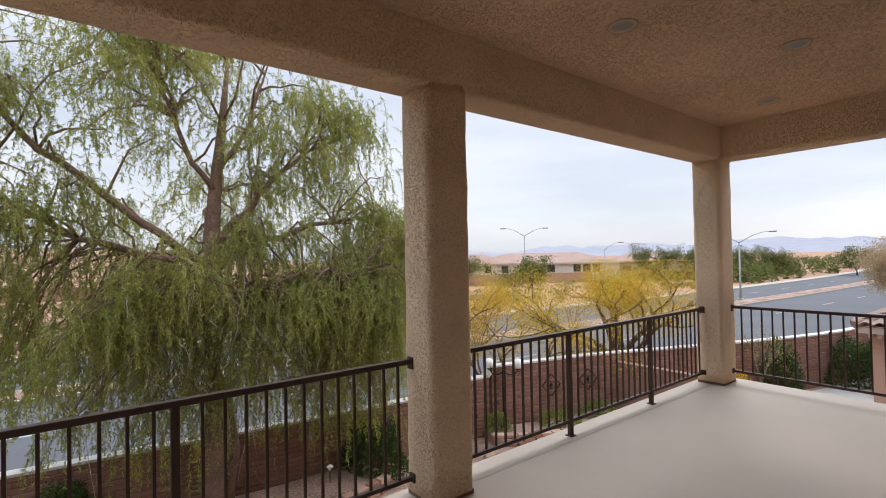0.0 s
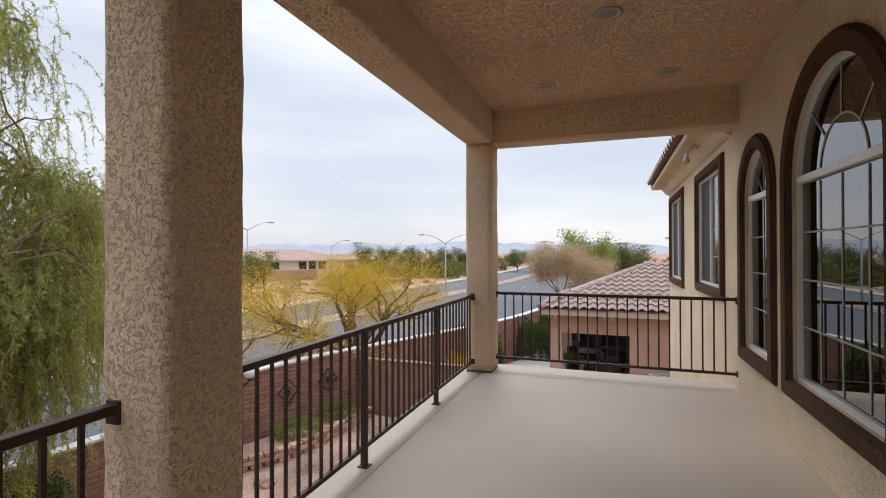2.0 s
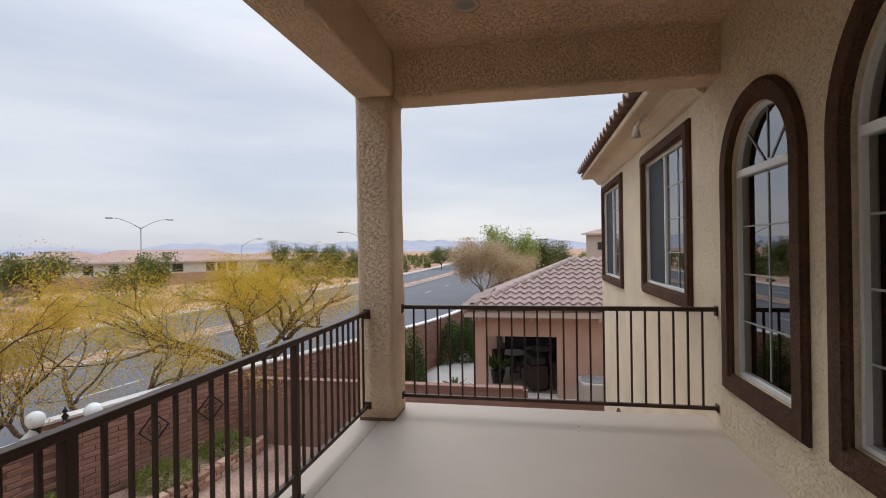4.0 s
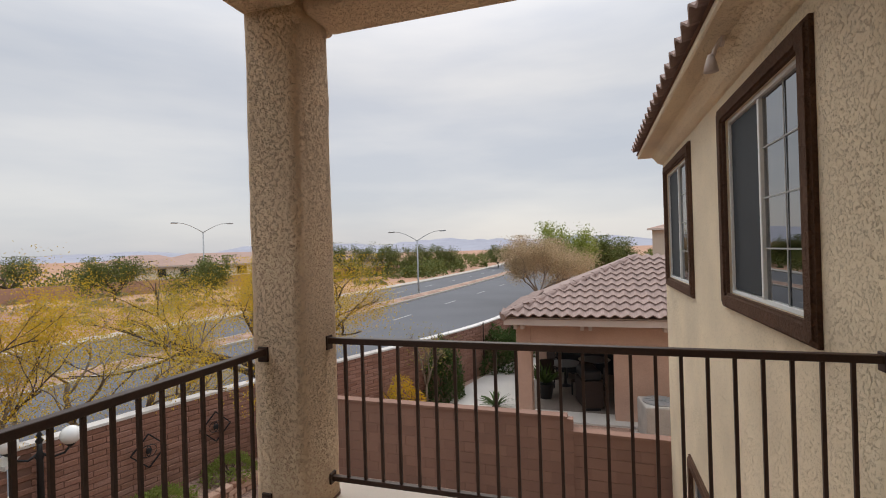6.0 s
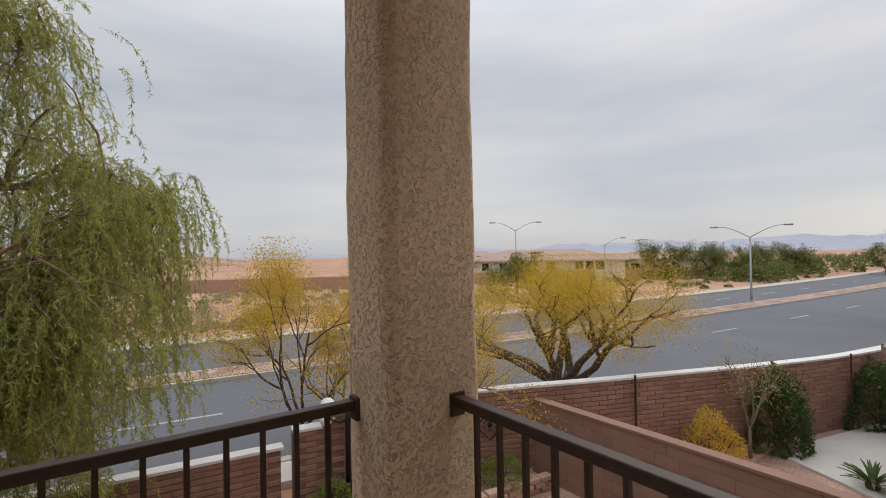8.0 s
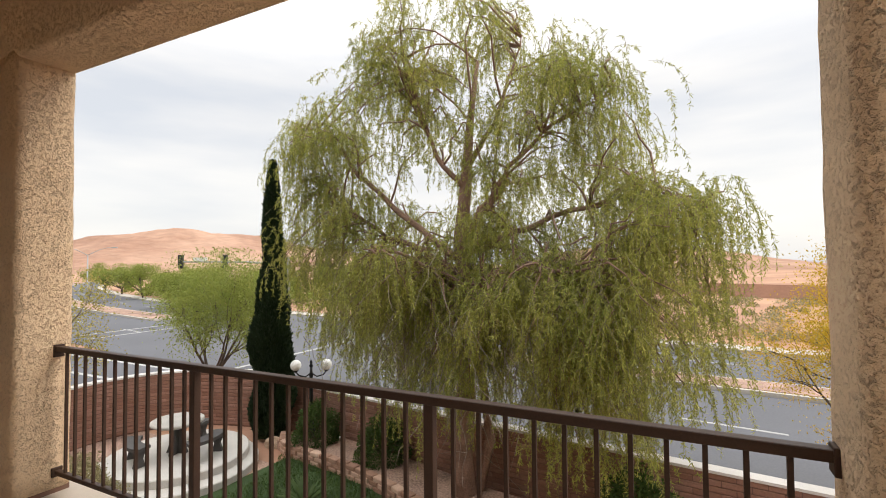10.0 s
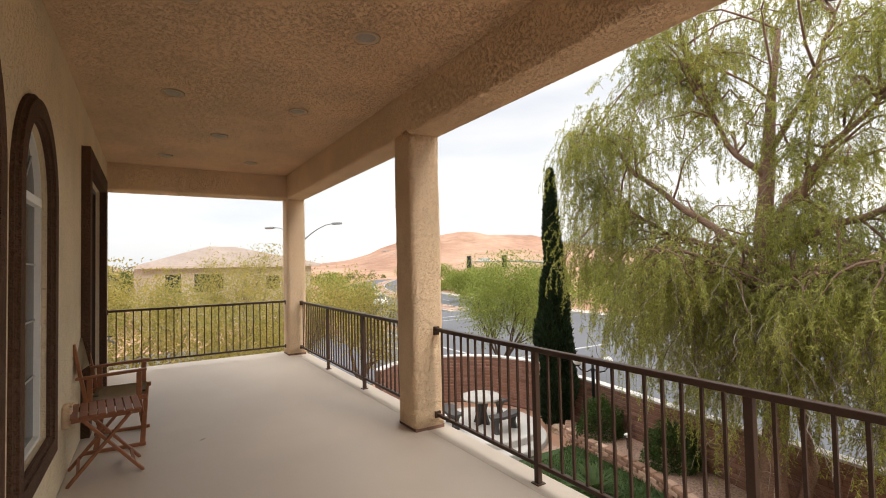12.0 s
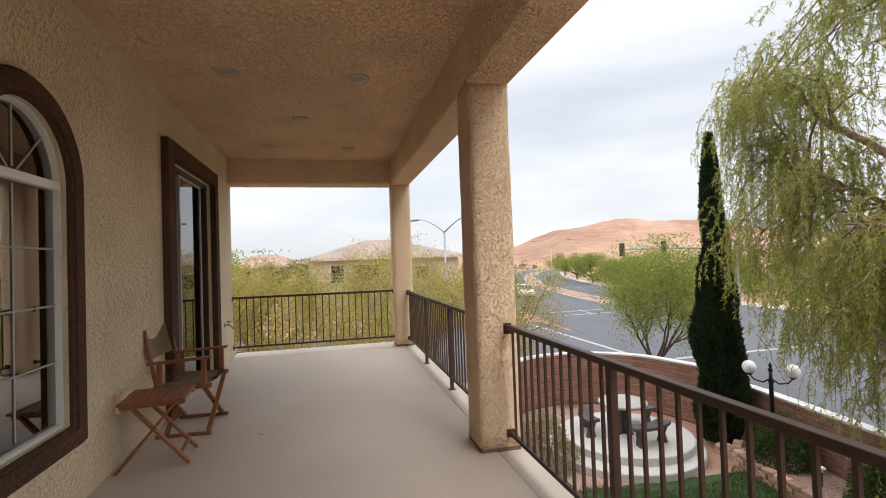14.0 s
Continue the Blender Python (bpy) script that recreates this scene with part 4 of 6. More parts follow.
def director_chair(at, turn):
    """Faces its own +y."""
    c = thing("director_chair", "folding teak chair with tan canvas seat and back", "chair", at, turn)
    w = 0.27
    for s in (-1, 1):
        x = s * w
        part("armrest", box(x - 0.028, x + 0.028, -0.24, 0.26, 0.635, 0.657, 0.006, 2, Matrix.Rotation(radians(3), 4, "X")), WOOD, c)
        part("arm_post", box(x - 0.014, x + 0.014, 0.15, 0.19, 0.42, 0.64, 0.004), WOOD, c)
        part("arm_post", box(x - 0.014, x + 0.014, -0.2, -0.16, 0.42, 0.64, 0.004), WOOD, c)
        part("seat_rail", box(x - 0.016, x + 0.016, -0.23, 0.23, 0.40, 0.44, 0.005), WOOD, c)
        part("floor_rail", box(x - 0.014, x + 0.014, -0.22, 0.22, 0.0, 0.03, 0.005), WOOD, c)
        part("back_post", bar((x, -0.2, 0.42), (x, -0.29, 0.92), 0.026, 0.034, (1, 0, 0), 0.004), WOOD, c)
    for y in (-0.16, 0.17):
        part("leg", bar((-w, y, 0.02), (w, y + 0.0, 0.41), 0.022, 0.04, (0, 1, 0), 0.004), WOOD, c)
        part("leg", bar((w, y + 0.024, 0.02), (-w, y + 0.024, 0.41), 0.022, 0.04, (0, 1, 0), 0.004), WOOD, c)

    def sling(fn, th):
        bm = bmesh.new()
        n, k = 10, 4
        top = [[bm.verts.new(fn(-1 + 2 * i / n, j / k)) for j in range(k + 1)] for i in range(n + 1)]
        for i in range(n):
            for j in range(k):
                bm.faces.new((top[i][j], top[i + 1][j], top[i + 1][j + 1], top[i][j + 1]))
        bmesh.ops.solidify(bm, geom=bm.faces[:], thickness=th)
        return bm
    part("seat", sling(lambda u, v: Vector((u * w, -0.2 + 0.4 * v, 0.443 - 0.025 * (1 - u * u))), 0.006), CANVAS, c, "", True)
    part("backrest", sling(lambda u, v: Vector((u * (w + 0.015), -0.24 - 0.055 * v - 0.03 * (1 - u * u), 0.66 + 0.26 * v)), 0.006), CANVAS, c, "", True)


side_table((1.86, 0.165, 0), 5)
director_chair((1.13, 0.215, 0), -3)

ob = thing("outlet_cover", "weatherproof outlet cover painted like the stucco wall", "outlet", (1.93, WALL, 0.47))
part("cover", box(-0.06, 0.06, -0.003, 0.055, -0.085, 0.085, 0.02, 3), STUCCO, ob, "", True)
part("hinge", box(-0.055, 0.055, 0.04, 0.062, 0.07, 0.084, 0.004), STUCCO, ob)
ob = thing("hose_tap", "small brass garden tap on the stucco wall", "tap", (-1.66, WALL, 0.58))
part("flange", turned(((0.035, -0.004), (0.035, 0.006), (0.018, 0.01)), 14, Matrix.Rotation(radians(-90), 4, "X")), GALV, ob, "", True)
part("spout", tube([(0, 0, 0), (0, 0.06, 0.0), (0, 0.10, -0.02), (0, 0.115, -0.06)], [0.014, 0.014, 0.013, 0.013], 8), GALV, ob, "", True)
part("handle", turned(((0.035, 0.045), (0.035, 0.055)), 12, Matrix.Translation((0, 0.06, 0))), BLACK, ob)
part("stem", turned(((0.008, 0.0), (0.008, 0.046)), 8, Matrix.Translation((0, 0.06, 0))), GALV, ob)
for x, y, a in ((1.56, 0.82, 20), (6.62, 0.97, 70)):
    pts = [(0.016 * math.cos(i / 3.0) * (1 + 0.2 * i), 0.012 * i, 0.0025) for i in range(5)]
    o = tagged(part("dry_leaf", tube(pts, [0.0012, 0.002, 0.002, 0.0016, 0.0008], 5), BARK_DARK), "tiny dry curled leaf on the deck", "leaf", "fallen leaves")
    o.matrix_basis = pose(x, y, 0, 0, 0, a)


def boulder(at, size, seed):
    bm = bmesh.new()
    bmesh.ops.create_icosphere(bm, subdivisions=3, radius=1.0)
    for vtx in bm.verts:
        n1 = noise.noise(vtx.co * 1.3 + Vector((seed, 0, 0))) * 0.35 + noise.noise(vtx.co * 3.5 + Vector((0, seed, 0))) * 0.12
        vtx.co *= 1 + n1
        vtx.co = Vector((vtx.co.x * size, vtx.co.y * size * 0.8, vtx.co.z * size * 0.6 + size * 0.3))
    o = tagged(part("boulder", bm, BOULDER), "rough tan landscape boulder on the gravel", "boulder", "boulders")
    o.location = at


BOULDER = mat("tan_boulder", (0.42, 0.30, 0.21), 0.95, var=0.25, scale=4, grain=30, bump=0.6, bump_scale=20, dist=0.02)
for p, r, k in (((8.7, 7.6, G), 0.24, 1.0), ((8.1, 8.3, G), 0.2, 4.0), ((-3.15, 10.0, G), 0.26, 7.0), ((7.3, 8.9, G), 0.18, 9.0)):
    boulder(p, r, k)


def path_light(at):
    p = thing("path_light", "small white mushroom-shaped garden path light", "garden light", at, 0, "path lights")
    part("stake", turned(((0.012, 0), (0.012, 0.3)), 8), BLACK, p)
    part("lens", turned(((0.028, 0.28), (0.03, 0.34)), 12), GLOBE, p)
    part("hat", turned(((0.07, 0.34), (0.06, 0.36), (0.02, 0.385)), 16), VINYL, p, "", True)


path_light((4.4, 9.1, G + 0.22))
path_light((-1.0, 10.0, G + 0.22))
for x, y in ((15.1, 7.1), (18.7, 5.8), (21.1, 4.9)):
    o = tagged(part("plant_stake", box(-0.02, 0.02, -0.02, 0.02, 0, 1.9, 0.004), RAIL), "thin brown plant stake against the block wall", "stake", "plant stakes")
    o.location = (x, y, G)

# ---- houses ----
def s_tile(name, length=0.42, width=0.29):
    """One curved clay tile; runs up its own +y, with its lower edge at y = 0."""
    n = 7
    prof = [(-width / 2 + width * i / n, 0.035 + 0.038 * math.cos(2 * math.pi * i / n)) for i in range(n + 1)]
    v, f = [], []
    for y, lift in ((0.0, 0.05), (length, 0.0)):
        for dz in (0.0, -0.024):
            v += [(x, y, z + lift + dz) for x, z in prof]
    m = n + 1
    for i in range(n):
        f += [(i, i + 1, 2 * m + i + 1, 2 * m + i), (m + i + 1, m + i, 3 * m + i, 3 * m + i + 1), (i + 1, i, m + i, m + i + 1)]
    return mesh_from(name, v, f, TILE)


TILE_MESH = s_tile("roof_tile")


NX, NY = -0.15, 0.5            # the neighbouring patio, its house and furniture


def neighbour_house():
    h = thing("neighbour_house", "pink stucco house with an open patio under a tiled hip roof", "house", (NX, NY, 0))
    x0, x1, y1 = 17.4, 23.0, 2.6
    part("patio_column", box(x0, x0 + 0.42, 2.2, y1, G, -0.62, 0.02), PINK, h)
    part("patio_column", box(21.6, 22.0, 2.2, y1, G, -0.62, 0.02), PINK, h)
    part("patio_beam", box(x0 + 0.002, x0 + 0.4, -4.0, 2.2, -1.25, -0.62), PINK, h)
    part("patio_beam", box(x0 + 0.42, 21.6, y1 - 0.38, y1 - 0.002, -1.25, -0.62), PINK, h)
    part("side_wall", box(x0, x0 + 0.4, -5.0, 0.1, G, -1.25), PINK, h)
    part("back_wall", box(22.0, 22.2, -5.0, y1, G, -0.62), PINK, h)
    part("patio_ceiling", box(x0 + 0.4, 22.0, -4.0, 2.2, -0.8, -0.7), FASCIA, h)
    d = part("patio_door", box(21.9, 21.98, -3.0, 1.9, G + 0.06, -0.95), DARKGLASS, h, "dark glass patio door")
    part("door_frame", box(21.88, 21.995, 1.9, 2.0, G + 0.06, -0.95), VINYL, d)
    part("fascia", box(16.98, 17.06, -5.0, 2.85, -0.62, -0.42), FASCIA, h)
    part("fascia", box(17.06, 24.0, 2.77, 2.85, -0.62, -0.42), FASCIA, h)
    part("soffit", box(17.06, 24.0, -5.0, 2.77, -0.62, -0.58), FASCIA, h)
    for y in (2.56, 2.38, 0.85, 0.65, -1.1, -1.35):
        part("corbel", box(17.06, 17.42, y - 0.045, y + 0.045, -0.74, -0.6, 0.01), FASCIA, h)
    for x in (19.0, 20.5, 22.0):
        part("corbel", box(x - 0.045, x + 0.045, 2.6, 2.8, -0.74, -0.6, 0.01), FASCIA, h)
    # hip roof: eaves at x 16.95 and y 2.88, both rising at the same pitch
    ex, ey, ez, m, run = 16.95, 2.88, -0.42, 0.39, 3.7
    bm = bmesh.new()
    a, b, c, d2 = [bm.verts.new(p) for p in ((ex, ey, ez - 0.03), (ex + run, ey - run, ez + m * run - 0.03), (ex + run, -9.0, ez + m * run - 0.03), (ex, -9.0, ez - 0.03))]
    e, f = [bm.verts.new(p) for p in ((ex + 2 * run, ey, ez - 0.03), (ex + 2 * run, ey - run, ez + m * run - 0.03))]
    bm.faces.new((a, b, c, d2))
    bm.faces.new((a, e, f, b))
    roof = part("roof", bm, TILE, h)
    sl = math.sqrt(1 + m * m)
    rows = int(run * sl / 0.36)
    rot = Matrix(((0, 1 / sl, -m / sl), (-1, 0, 0), (0, m / sl, 1 / sl))).to_4x4()
    for r in range(rows):
        s = r * 0.36 / sl
        y = ey - 0.12 - 0.285 * math.ceil(s / 0.285)
        while y > -3.4:
            if r < 16:
                o = new("roof_tile", TILE_MESH)
                o.parent = roof
                o.matrix_basis = Matrix.Translation((ex + s - 0.05, y, ez + m * s + 0.012)) @ rot
            y -= 0.285
    rot2 = Matrix(((-1, 0, 0), (0, -1 / sl, m / sl), (0, m / sl, 1 / sl))).to_4x4()
    for r in range(2):
        s = r * 0.36 / sl
        for k in range(14):
            o = new("roof_tile", TILE_MESH)
            o.parent = roof
            o.matrix_basis = Matrix.Translation((ex + 0.25 + s + k * 0.285, ey - s + 0.05, ez + m * s + 0.012)) @ rot2
    hip = mesh_of(turned(((0.12, 0.0), (0.1, 0.42)), 10), "hip_tile", TILE)
    d3 = Vector((1, -1, m)).normalized()
    for i in range(int(run * math.sqrt(2 + m * m) / 0.38)):
        o = new("hip_tile", hip)
        o.parent = roof
        o.matrix_basis = Matrix.Translation(Vector((ex, ey, ez + 0.03)) + d3 * (0.38 * i)) @ d3.to_track_quat("Z", "Y").to_matrix().to_4x4()


neighbour_house()


def wall_light(at):
    w = thing("soffit_spotlight", "small cream double spotlight under the eaves", "spotlight", at)
    part("plate", turned(((0.05, -0.004), (0.05, 0.02)), 12, Matrix.Rotation(radians(-90), 4, "X")), FASCIA, w)
    part("arm", tube([(0, 0.01, 0), (0, 0.05, -0.06), (0, 0.07, -0.12)], [0.018, 0.016, 0.016], 8), FASCIA, w)
    part("lamp_head", turned(((0.02, 0.0), (0.035, -0.05), (0.05, -0.12)), 12, Matrix.Translation((0, 0.08, -0.1))), FASCIA, w, "", True)


wall_light((8.18, 0.11, 2.86))


def own_eaves():
    """The tiled eaves above the plain part of the house wall, on a coved stucco cornice that turns the corner."""
    h = thing("eaves", "cream stucco eaves edged with brown clay tiles", "eaves")
    x0, x1, y1 = 6.93, WALL_END + 0.36, 0.28
    cove = ((0.001, 2.70), (0.03, 2.71), (0.07, 2.74), (0.10, 2.785), (0.125, 2.83), (0.17, 2.865), (0.33, 2.875), (0.345, 2.89), (0.345, 2.942), (0.001, 2.942))
    bm = bmesh.new()
    rows = [[bm.verts.new(p) for p in ((x0, WALL + d, z), (WALL_END + d, WALL + d, z), (WALL_END + d, -9.0, z))] for d, z in cove]
    for i in range(len(rows)):
        a, b = rows[i], rows[(i + 1) % len(rows)]
        for k in range(2):
            bm.faces.new((a[k], a[k + 1], b[k + 1], b[k]))
    bm.faces.new([r[0] for r in rows])
    bm.faces.new([r[2] for r in rows][::-1])
    bmesh.ops.recalc_face_normals(bm, faces=bm.faces[:])
    part("cornice", bm, STUCCO_CREAM, h)
    bm = bmesh.new()
    m = 0.33
    a, b, c, d = [bm.verts.new(p) for p in ((x1, y1, 2.945), (x0, y1, 2.945), (x0, y1 - 4.0, 2.945 + 4 * m), (x1 - 4.0, y1 - 4.0, 2.945 + 4 * m))]
    e = bm.verts.new((x1, -9.0, 2.945))
    f = bm.verts.new((x1 - 4.0, -9.0, 2.945 + 4 * m))
    bm.faces.new((a, b, c, d))
    bm.faces.new((a, d, f, e))
    roof = part("roof", bm, MORTAR, h)
    sl = math.sqrt(1 + m * m)
    rot = Matrix(((-1, 0, 0), (0, -1 / sl, m / sl), (0, m / sl, 1 / sl))).to_4x4()
    for r in range(3):
        s = r * 0.36 / sl
        for k in range(21):
            o = new("roof_tile", TILE_MESH)
            o.parent = roof
            o.matrix_basis = Matrix.Translation((x1 - 0.14 - k * 0.285, y1 + 0.04 - s, 2.955 + m * s)) @ rot


own_eaves()


def far_house(label, at, turn, w, d, eave, rise, paint, wins, tiles=ROOFFAR):
    """A plain stucco house with a hip roof; its front faces its own -y."""
    h = thing("house", label, "house", at, turn, "houses in the distance")
    part("wall", box(-w / 2, w / 2, -d / 2, d / 2, 0, eave), paint, h)
    bm = bmesh.new()
    o, r = 0.6, min(d, w) / 2
    vs = [bm.verts.new(p) for p in ((-w / 2 - o, -d / 2 - o, eave), (w / 2 + o, -d / 2 - o, eave), (w / 2 + o, d / 2 + o, eave), (-w / 2 - o, d / 2 + o, eave), (-w / 2 + r, 0, eave + rise), (w / 2 - r, 0, eave + rise))]
    for f in ((0, 1, 5, 4), (1, 2, 5), (2, 3, 4, 5), (3, 0, 4), (3, 2, 1, 0)):
        bm.faces.new([vs[i] for i in f])
    part("roof", bm, tiles, h)
    part("fascia", box(-w / 2 - o, w / 2 + o, -d / 2 - o - 0.02, -d / 2 - o + 0.06, eave - 0.22, eave + 0.02), FASCIA, h)
    for x, z, ww, hh in wins:
        win = part("window", box(x - ww / 2, x + ww / 2, -d / 2 - 0.03, -d / 2 + 0.05, z, z + hh), DARKGLASS, h)
        part("frame", ring([(x - ww / 2, z), (x + ww / 2, z), (x + ww / 2, z + hh), (x - ww / 2, z + hh)], [(x - ww / 2 - 0.1, z - 0.1), (x + ww / 2 + 0.1, z - 0.1), (x + ww / 2 + 0.1, z + hh + 0.1), (x - ww / 2 - 0.1, z + hh + 0.1)], -d / 2 - 0.07, -d / 2 - 0.002), FASCIA, win)
    return h


far_house("long white two-storey house with a red tiled roof", (70, 59.5, G), -50, 26, 13, 3.4, 1.8, HOUSEWALL, ((-9.5, 1.7, 1.1, 1.2), (-6.5, 1.7, 1.1, 1.2), (1.5, 1.8, 1.4, 1.2), (6.0, 1.8, 1.2, 1.3), (7.6, 1.8, 1.2, 1.3), (9.2, 1.8, 1.2, 1.3)))
far_house("white house with a red tiled roof behind a wall", (80, 91, G), -48, 16, 11, 3.6, 1.7, HOUSEWALL, ((-4, 2.8, 1.2, 1.2), (2, 2.8, 1.2, 1.2), (5.5, 1.2, 1.4, 1.8)))
far_house("low tan house across the road", (98, 54, G), -60, 18, 12, 3.2, 1.8, HOUSETAN, ((-4, 1.0, 1.6, 1.2), (3, 1.0, 1.6, 1.2)))
far_house("tan stucco house with a brown tiled roof", (-43, 6.2, G), 94, 13.5, 11, 5.1, 1.8, HOUSETAN, ((-4.6, 2.9, 1.1, 1.5), (-2.0, 2.9, 2.2, 1.5), (3.2, 2.9, 1.2, 1.2)), ROOFTAN)
far_house("tan house far down the side street", (-78, -9, G), 95, 14, 11, 4.6, 1.9, HOUSETAN, ((-3, 2.6, 1.6, 1.3), (2, 2.6, 1.6, 1.3)))
far_house("tan two-storey house behind the tiled roofs", (78, -14.5, G), -100, 14, 11, 6.6, 1.7, HOUSETAN, ((-5.0, 4.2, 0.9, 1.1), (-3.6, 4.2, 0.9, 1.1)))

# the long wall across the open land
structure("lot_wall", sweep([Vector((x, 66 - 0.42 * (x - 30) + 0.0, 0)) for x in range(-10, 96, 4)], 0.3, G - 0.3, G + 1.7), mat("lot_block", (0.42, 0.25, 0.18), 0.95, var=0.15, scale=0.3, grain=4, bump=0.5, bump_scale=3), "long reddish block wall beyond the open land", "wall")


# ---- hills ----
def hill(name, label, material, r, a0, a1, height, seed, depth=0.35, n=90, jag=0.0):
    """A range of hills on a far arc, seen from the balcony between two headings."""
    bm = bmesh.new()
    rows = []
    k = 10
    for i in range(n + 1):
        a = radians(a0 + (a1 - a0) * i / n)
        t = i / n
        row = []
        for j in range(k + 1):
            u = j / k
            rr = r * (1 - depth * (1 - u))
            hh = height(t) * (u ** 1.2) * (0.95 + jag * (noise.noise((t * 32, 0.3, seed)) + 0.6 * noise.noise((t * 90, 0.7, seed))) + 0.10 * noise.noise((t * 14, u * 3, seed)) + 0.05 * noise.noise((t * 50, u * 9, seed)))
            row.append(bm.verts.new((rr * math.cos(a), rr * math.sin(a), G - 1 + hh)))
        rows.append(row)
    for p, q in zip(rows, rows[1:]):
        for j in range(k):
            bm.faces.new((p[j], p[j + 1], q[j + 1], q[j]))
    bmesh.ops.recalc_face_normals(bm, faces=bm.faces[:])
    return structure(name, bm, material, label, "hill", True)


def bumps(*peaks):
    return lambda t: sum(h * math.exp(-((t - c) / w) ** 2) for c, h, w in peaks)


hill("hill_west", "bare reddish brown desert hill", HILL, 620, 110, 176, bumps((0.62, 38, 0.11), (0.46, 40, 0.12), (0.27, 22, 0.14), (0.80, 9, 0.1)), 3)
hill("backdrop_mountains", "mountain range on the horizon, coloured blue-grey for haze", FARHILL, 1900, -14, 128, bumps((0.05, 24, 0.06), (0.12, 34, 0.05), (0.2, 42, 0.05), (0.28, 31, 0.06), (0.36, 36, 0.05), (0.46, 25, 0.05), (0.55, 14, 0.08), (0.72, 40, 0.05), (0.8, 28, 0.06), (0.92, 16, 0.1)), 8, 0.3, 260, 0.3)
hill("hill_north", "low brown desert rise beyond the road", HILL, 420, 72, 108, bumps((0.5, 18, 0.3), (0.8, 10, 0.15)), 5)


# ---- street furniture ----
def street_lamp(at, turn, height, arms):
    s = thing("street_lamp", "tall galvanised street lamp with curved arms", "street lamp", at, turn, "street lamps")
    part("pole", turned(((0.11, 0), (0.09, 1.0), (0.06, height - 0.6)), 10), GALV, s, "", True)
    part("base", box(-0.2, 0.2, -0.2, 0.2, 0, 0.12, 0.02), GALV, s)
    for q in arms:
        pts = [(q * t * 2.4, 0, height - 0.62 + 1.0 * math.sin(t * math.pi / 2)) for t in (0.0, 0.12, 0.3, 0.5, 0.75, 1.0)]
        part("arm", tube(pts, [0.05, 0.045, 0.04, 0.035, 0.032, 0.03], 6), GALV, s, "", True)
        part("lamp_head", box(-0.32, 0.32, -0.14, 0.14, -0.07, 0.07, 0.05, 2, Matrix.Translation((q * 2.65, 0, height + 0.36))), GALV, s)


street_lamp((44, 40, G), -35, 7.75, (-1, 1))
street_lamp((55, 36.1, G), -20, 5.9, (1,))
street_lamp((50, 18.3, G + 0.19), 105, 6.0, (-1, 1))
street_lamp((-23.6, 8.6, G), 35, 7.0, (-1, 1))
street_lamp((-58, 33.0, G), 60, 6.6, (-1, 1))


def traffic_signal(at, turn):
    t = thing("traffic_signal", "traffic signal on a long mast arm", "traffic signal", at, turn)
    part("pole", turned(((0.14, 0), (0.11, 5.2)), 10), GALV, t)
    part("mast_arm", tube([(0, 0, 4.6), (-3, 0, 4.85), (-8, 0, 4.9)], [0.09, 0.07, 0.05], 8), GALV, t)
    for x in (-7.8, -4.6):
        hd = part("signal_head", box(x - 0.17, x + 0.17, -0.13, 0.13, 4.4, 5.4, 0.03), SIGNAL, t)
        for z in (4.6, 4.9, 5.2):
            part("lens", turned(((0.1, 0.0), (0.1, 0.03)), 12, Matrix.Translation((x, -0.13, z)) @ Matrix.Rotation(radians(90), 4, "X")), DARKGLASS, hd)
    part("street_sign", box(-6.9, -5.9, -0.02, 0.02, 4.85, 5.2), VINYL, t, "white street sign, unreadable")


traffic_signal((-19.5, 27.0, G), 28)


def car(label, at, turn, paint):
    c = thing("car", label, "car", at, turn)
    body = [(-2.2, 0.35), (2.2, 0.35), (2.25, 0.7), (2.1, 0.88), (1.1, 0.98), (0.45, 1.45), (-1.1, 1.5), (-1.95, 1.05), (-2.25, 0.95)]
    bm = prism(body, -0.88, 0.88)
    bmesh.ops.bevel(bm, geom=bm.edges[:], offset=0.06, segments=2, affect="EDGES")
    part("body", bm, paint, c, "", True)
    for s in (-1, 1):
        part("side_window", prism([(0.95, 1.0), (0.42, 1.38), (-1.05, 1.42), (-1.6, 1.05)], s * 0.885, s * 0.87), DARKGLASS, c)
        part("headlight", box(2.1, 2.24, s * 0.62 - 0.16, s * 0.62 + 0.16, 0.66, 0.8, 0.02), VINYL, c)
    part("windscreen", box(-0.75, 0.75, -0.36, 0.36, 0, 0.02, 0, 1, Matrix.Translation((0.8, 0, 1.24)) @ Matrix.Rotation(radians(35.5), 4, "Y") @ Matrix.Rotation(radians(90), 4, "Z")), DARKGLASS, c)
    for x in (-1.4, 1.4):
        for s in (-1, 1):
            wh = part("wheel", turned(((0.33, -0.1), (0.33, 0.1)), 18, Matrix.Translation((x, s * 0.8, 0.33)) @ Matrix.Rotation(radians(90), 4, "X")), RUBBER, c)
            part("rim", turned(((0.2, 0.1), (0.19, 0.11)), 14, Matrix.Translation((x, s * 0.8, 0.33)) @ Matrix.Rotation(radians(90 * s), 4, "X")), GALV, wh)


car("white saloon car on the road", (-44, 22.6, G + 0.03), -14, CARWHITE)
car("dark car on the road further off", (-74, 31.5, G + 0.03), -10, CARDARK)


# ---- the neighbouring patio's furniture ----
def patio_table(at):
    t = thing("patio_table", "round glass-topped patio table on a metal base", "table", at, 0, "patio furniture next door")
    part("tabletop", turned(((0.5, 0.70), (0.52, 0.72), (0.5, 0.73)), 24), GALV, t)
    part("pedestal", turned(((0.22, 0), (0.05, 0.06), (0.04, 0.7)), 12), BLACK, t)


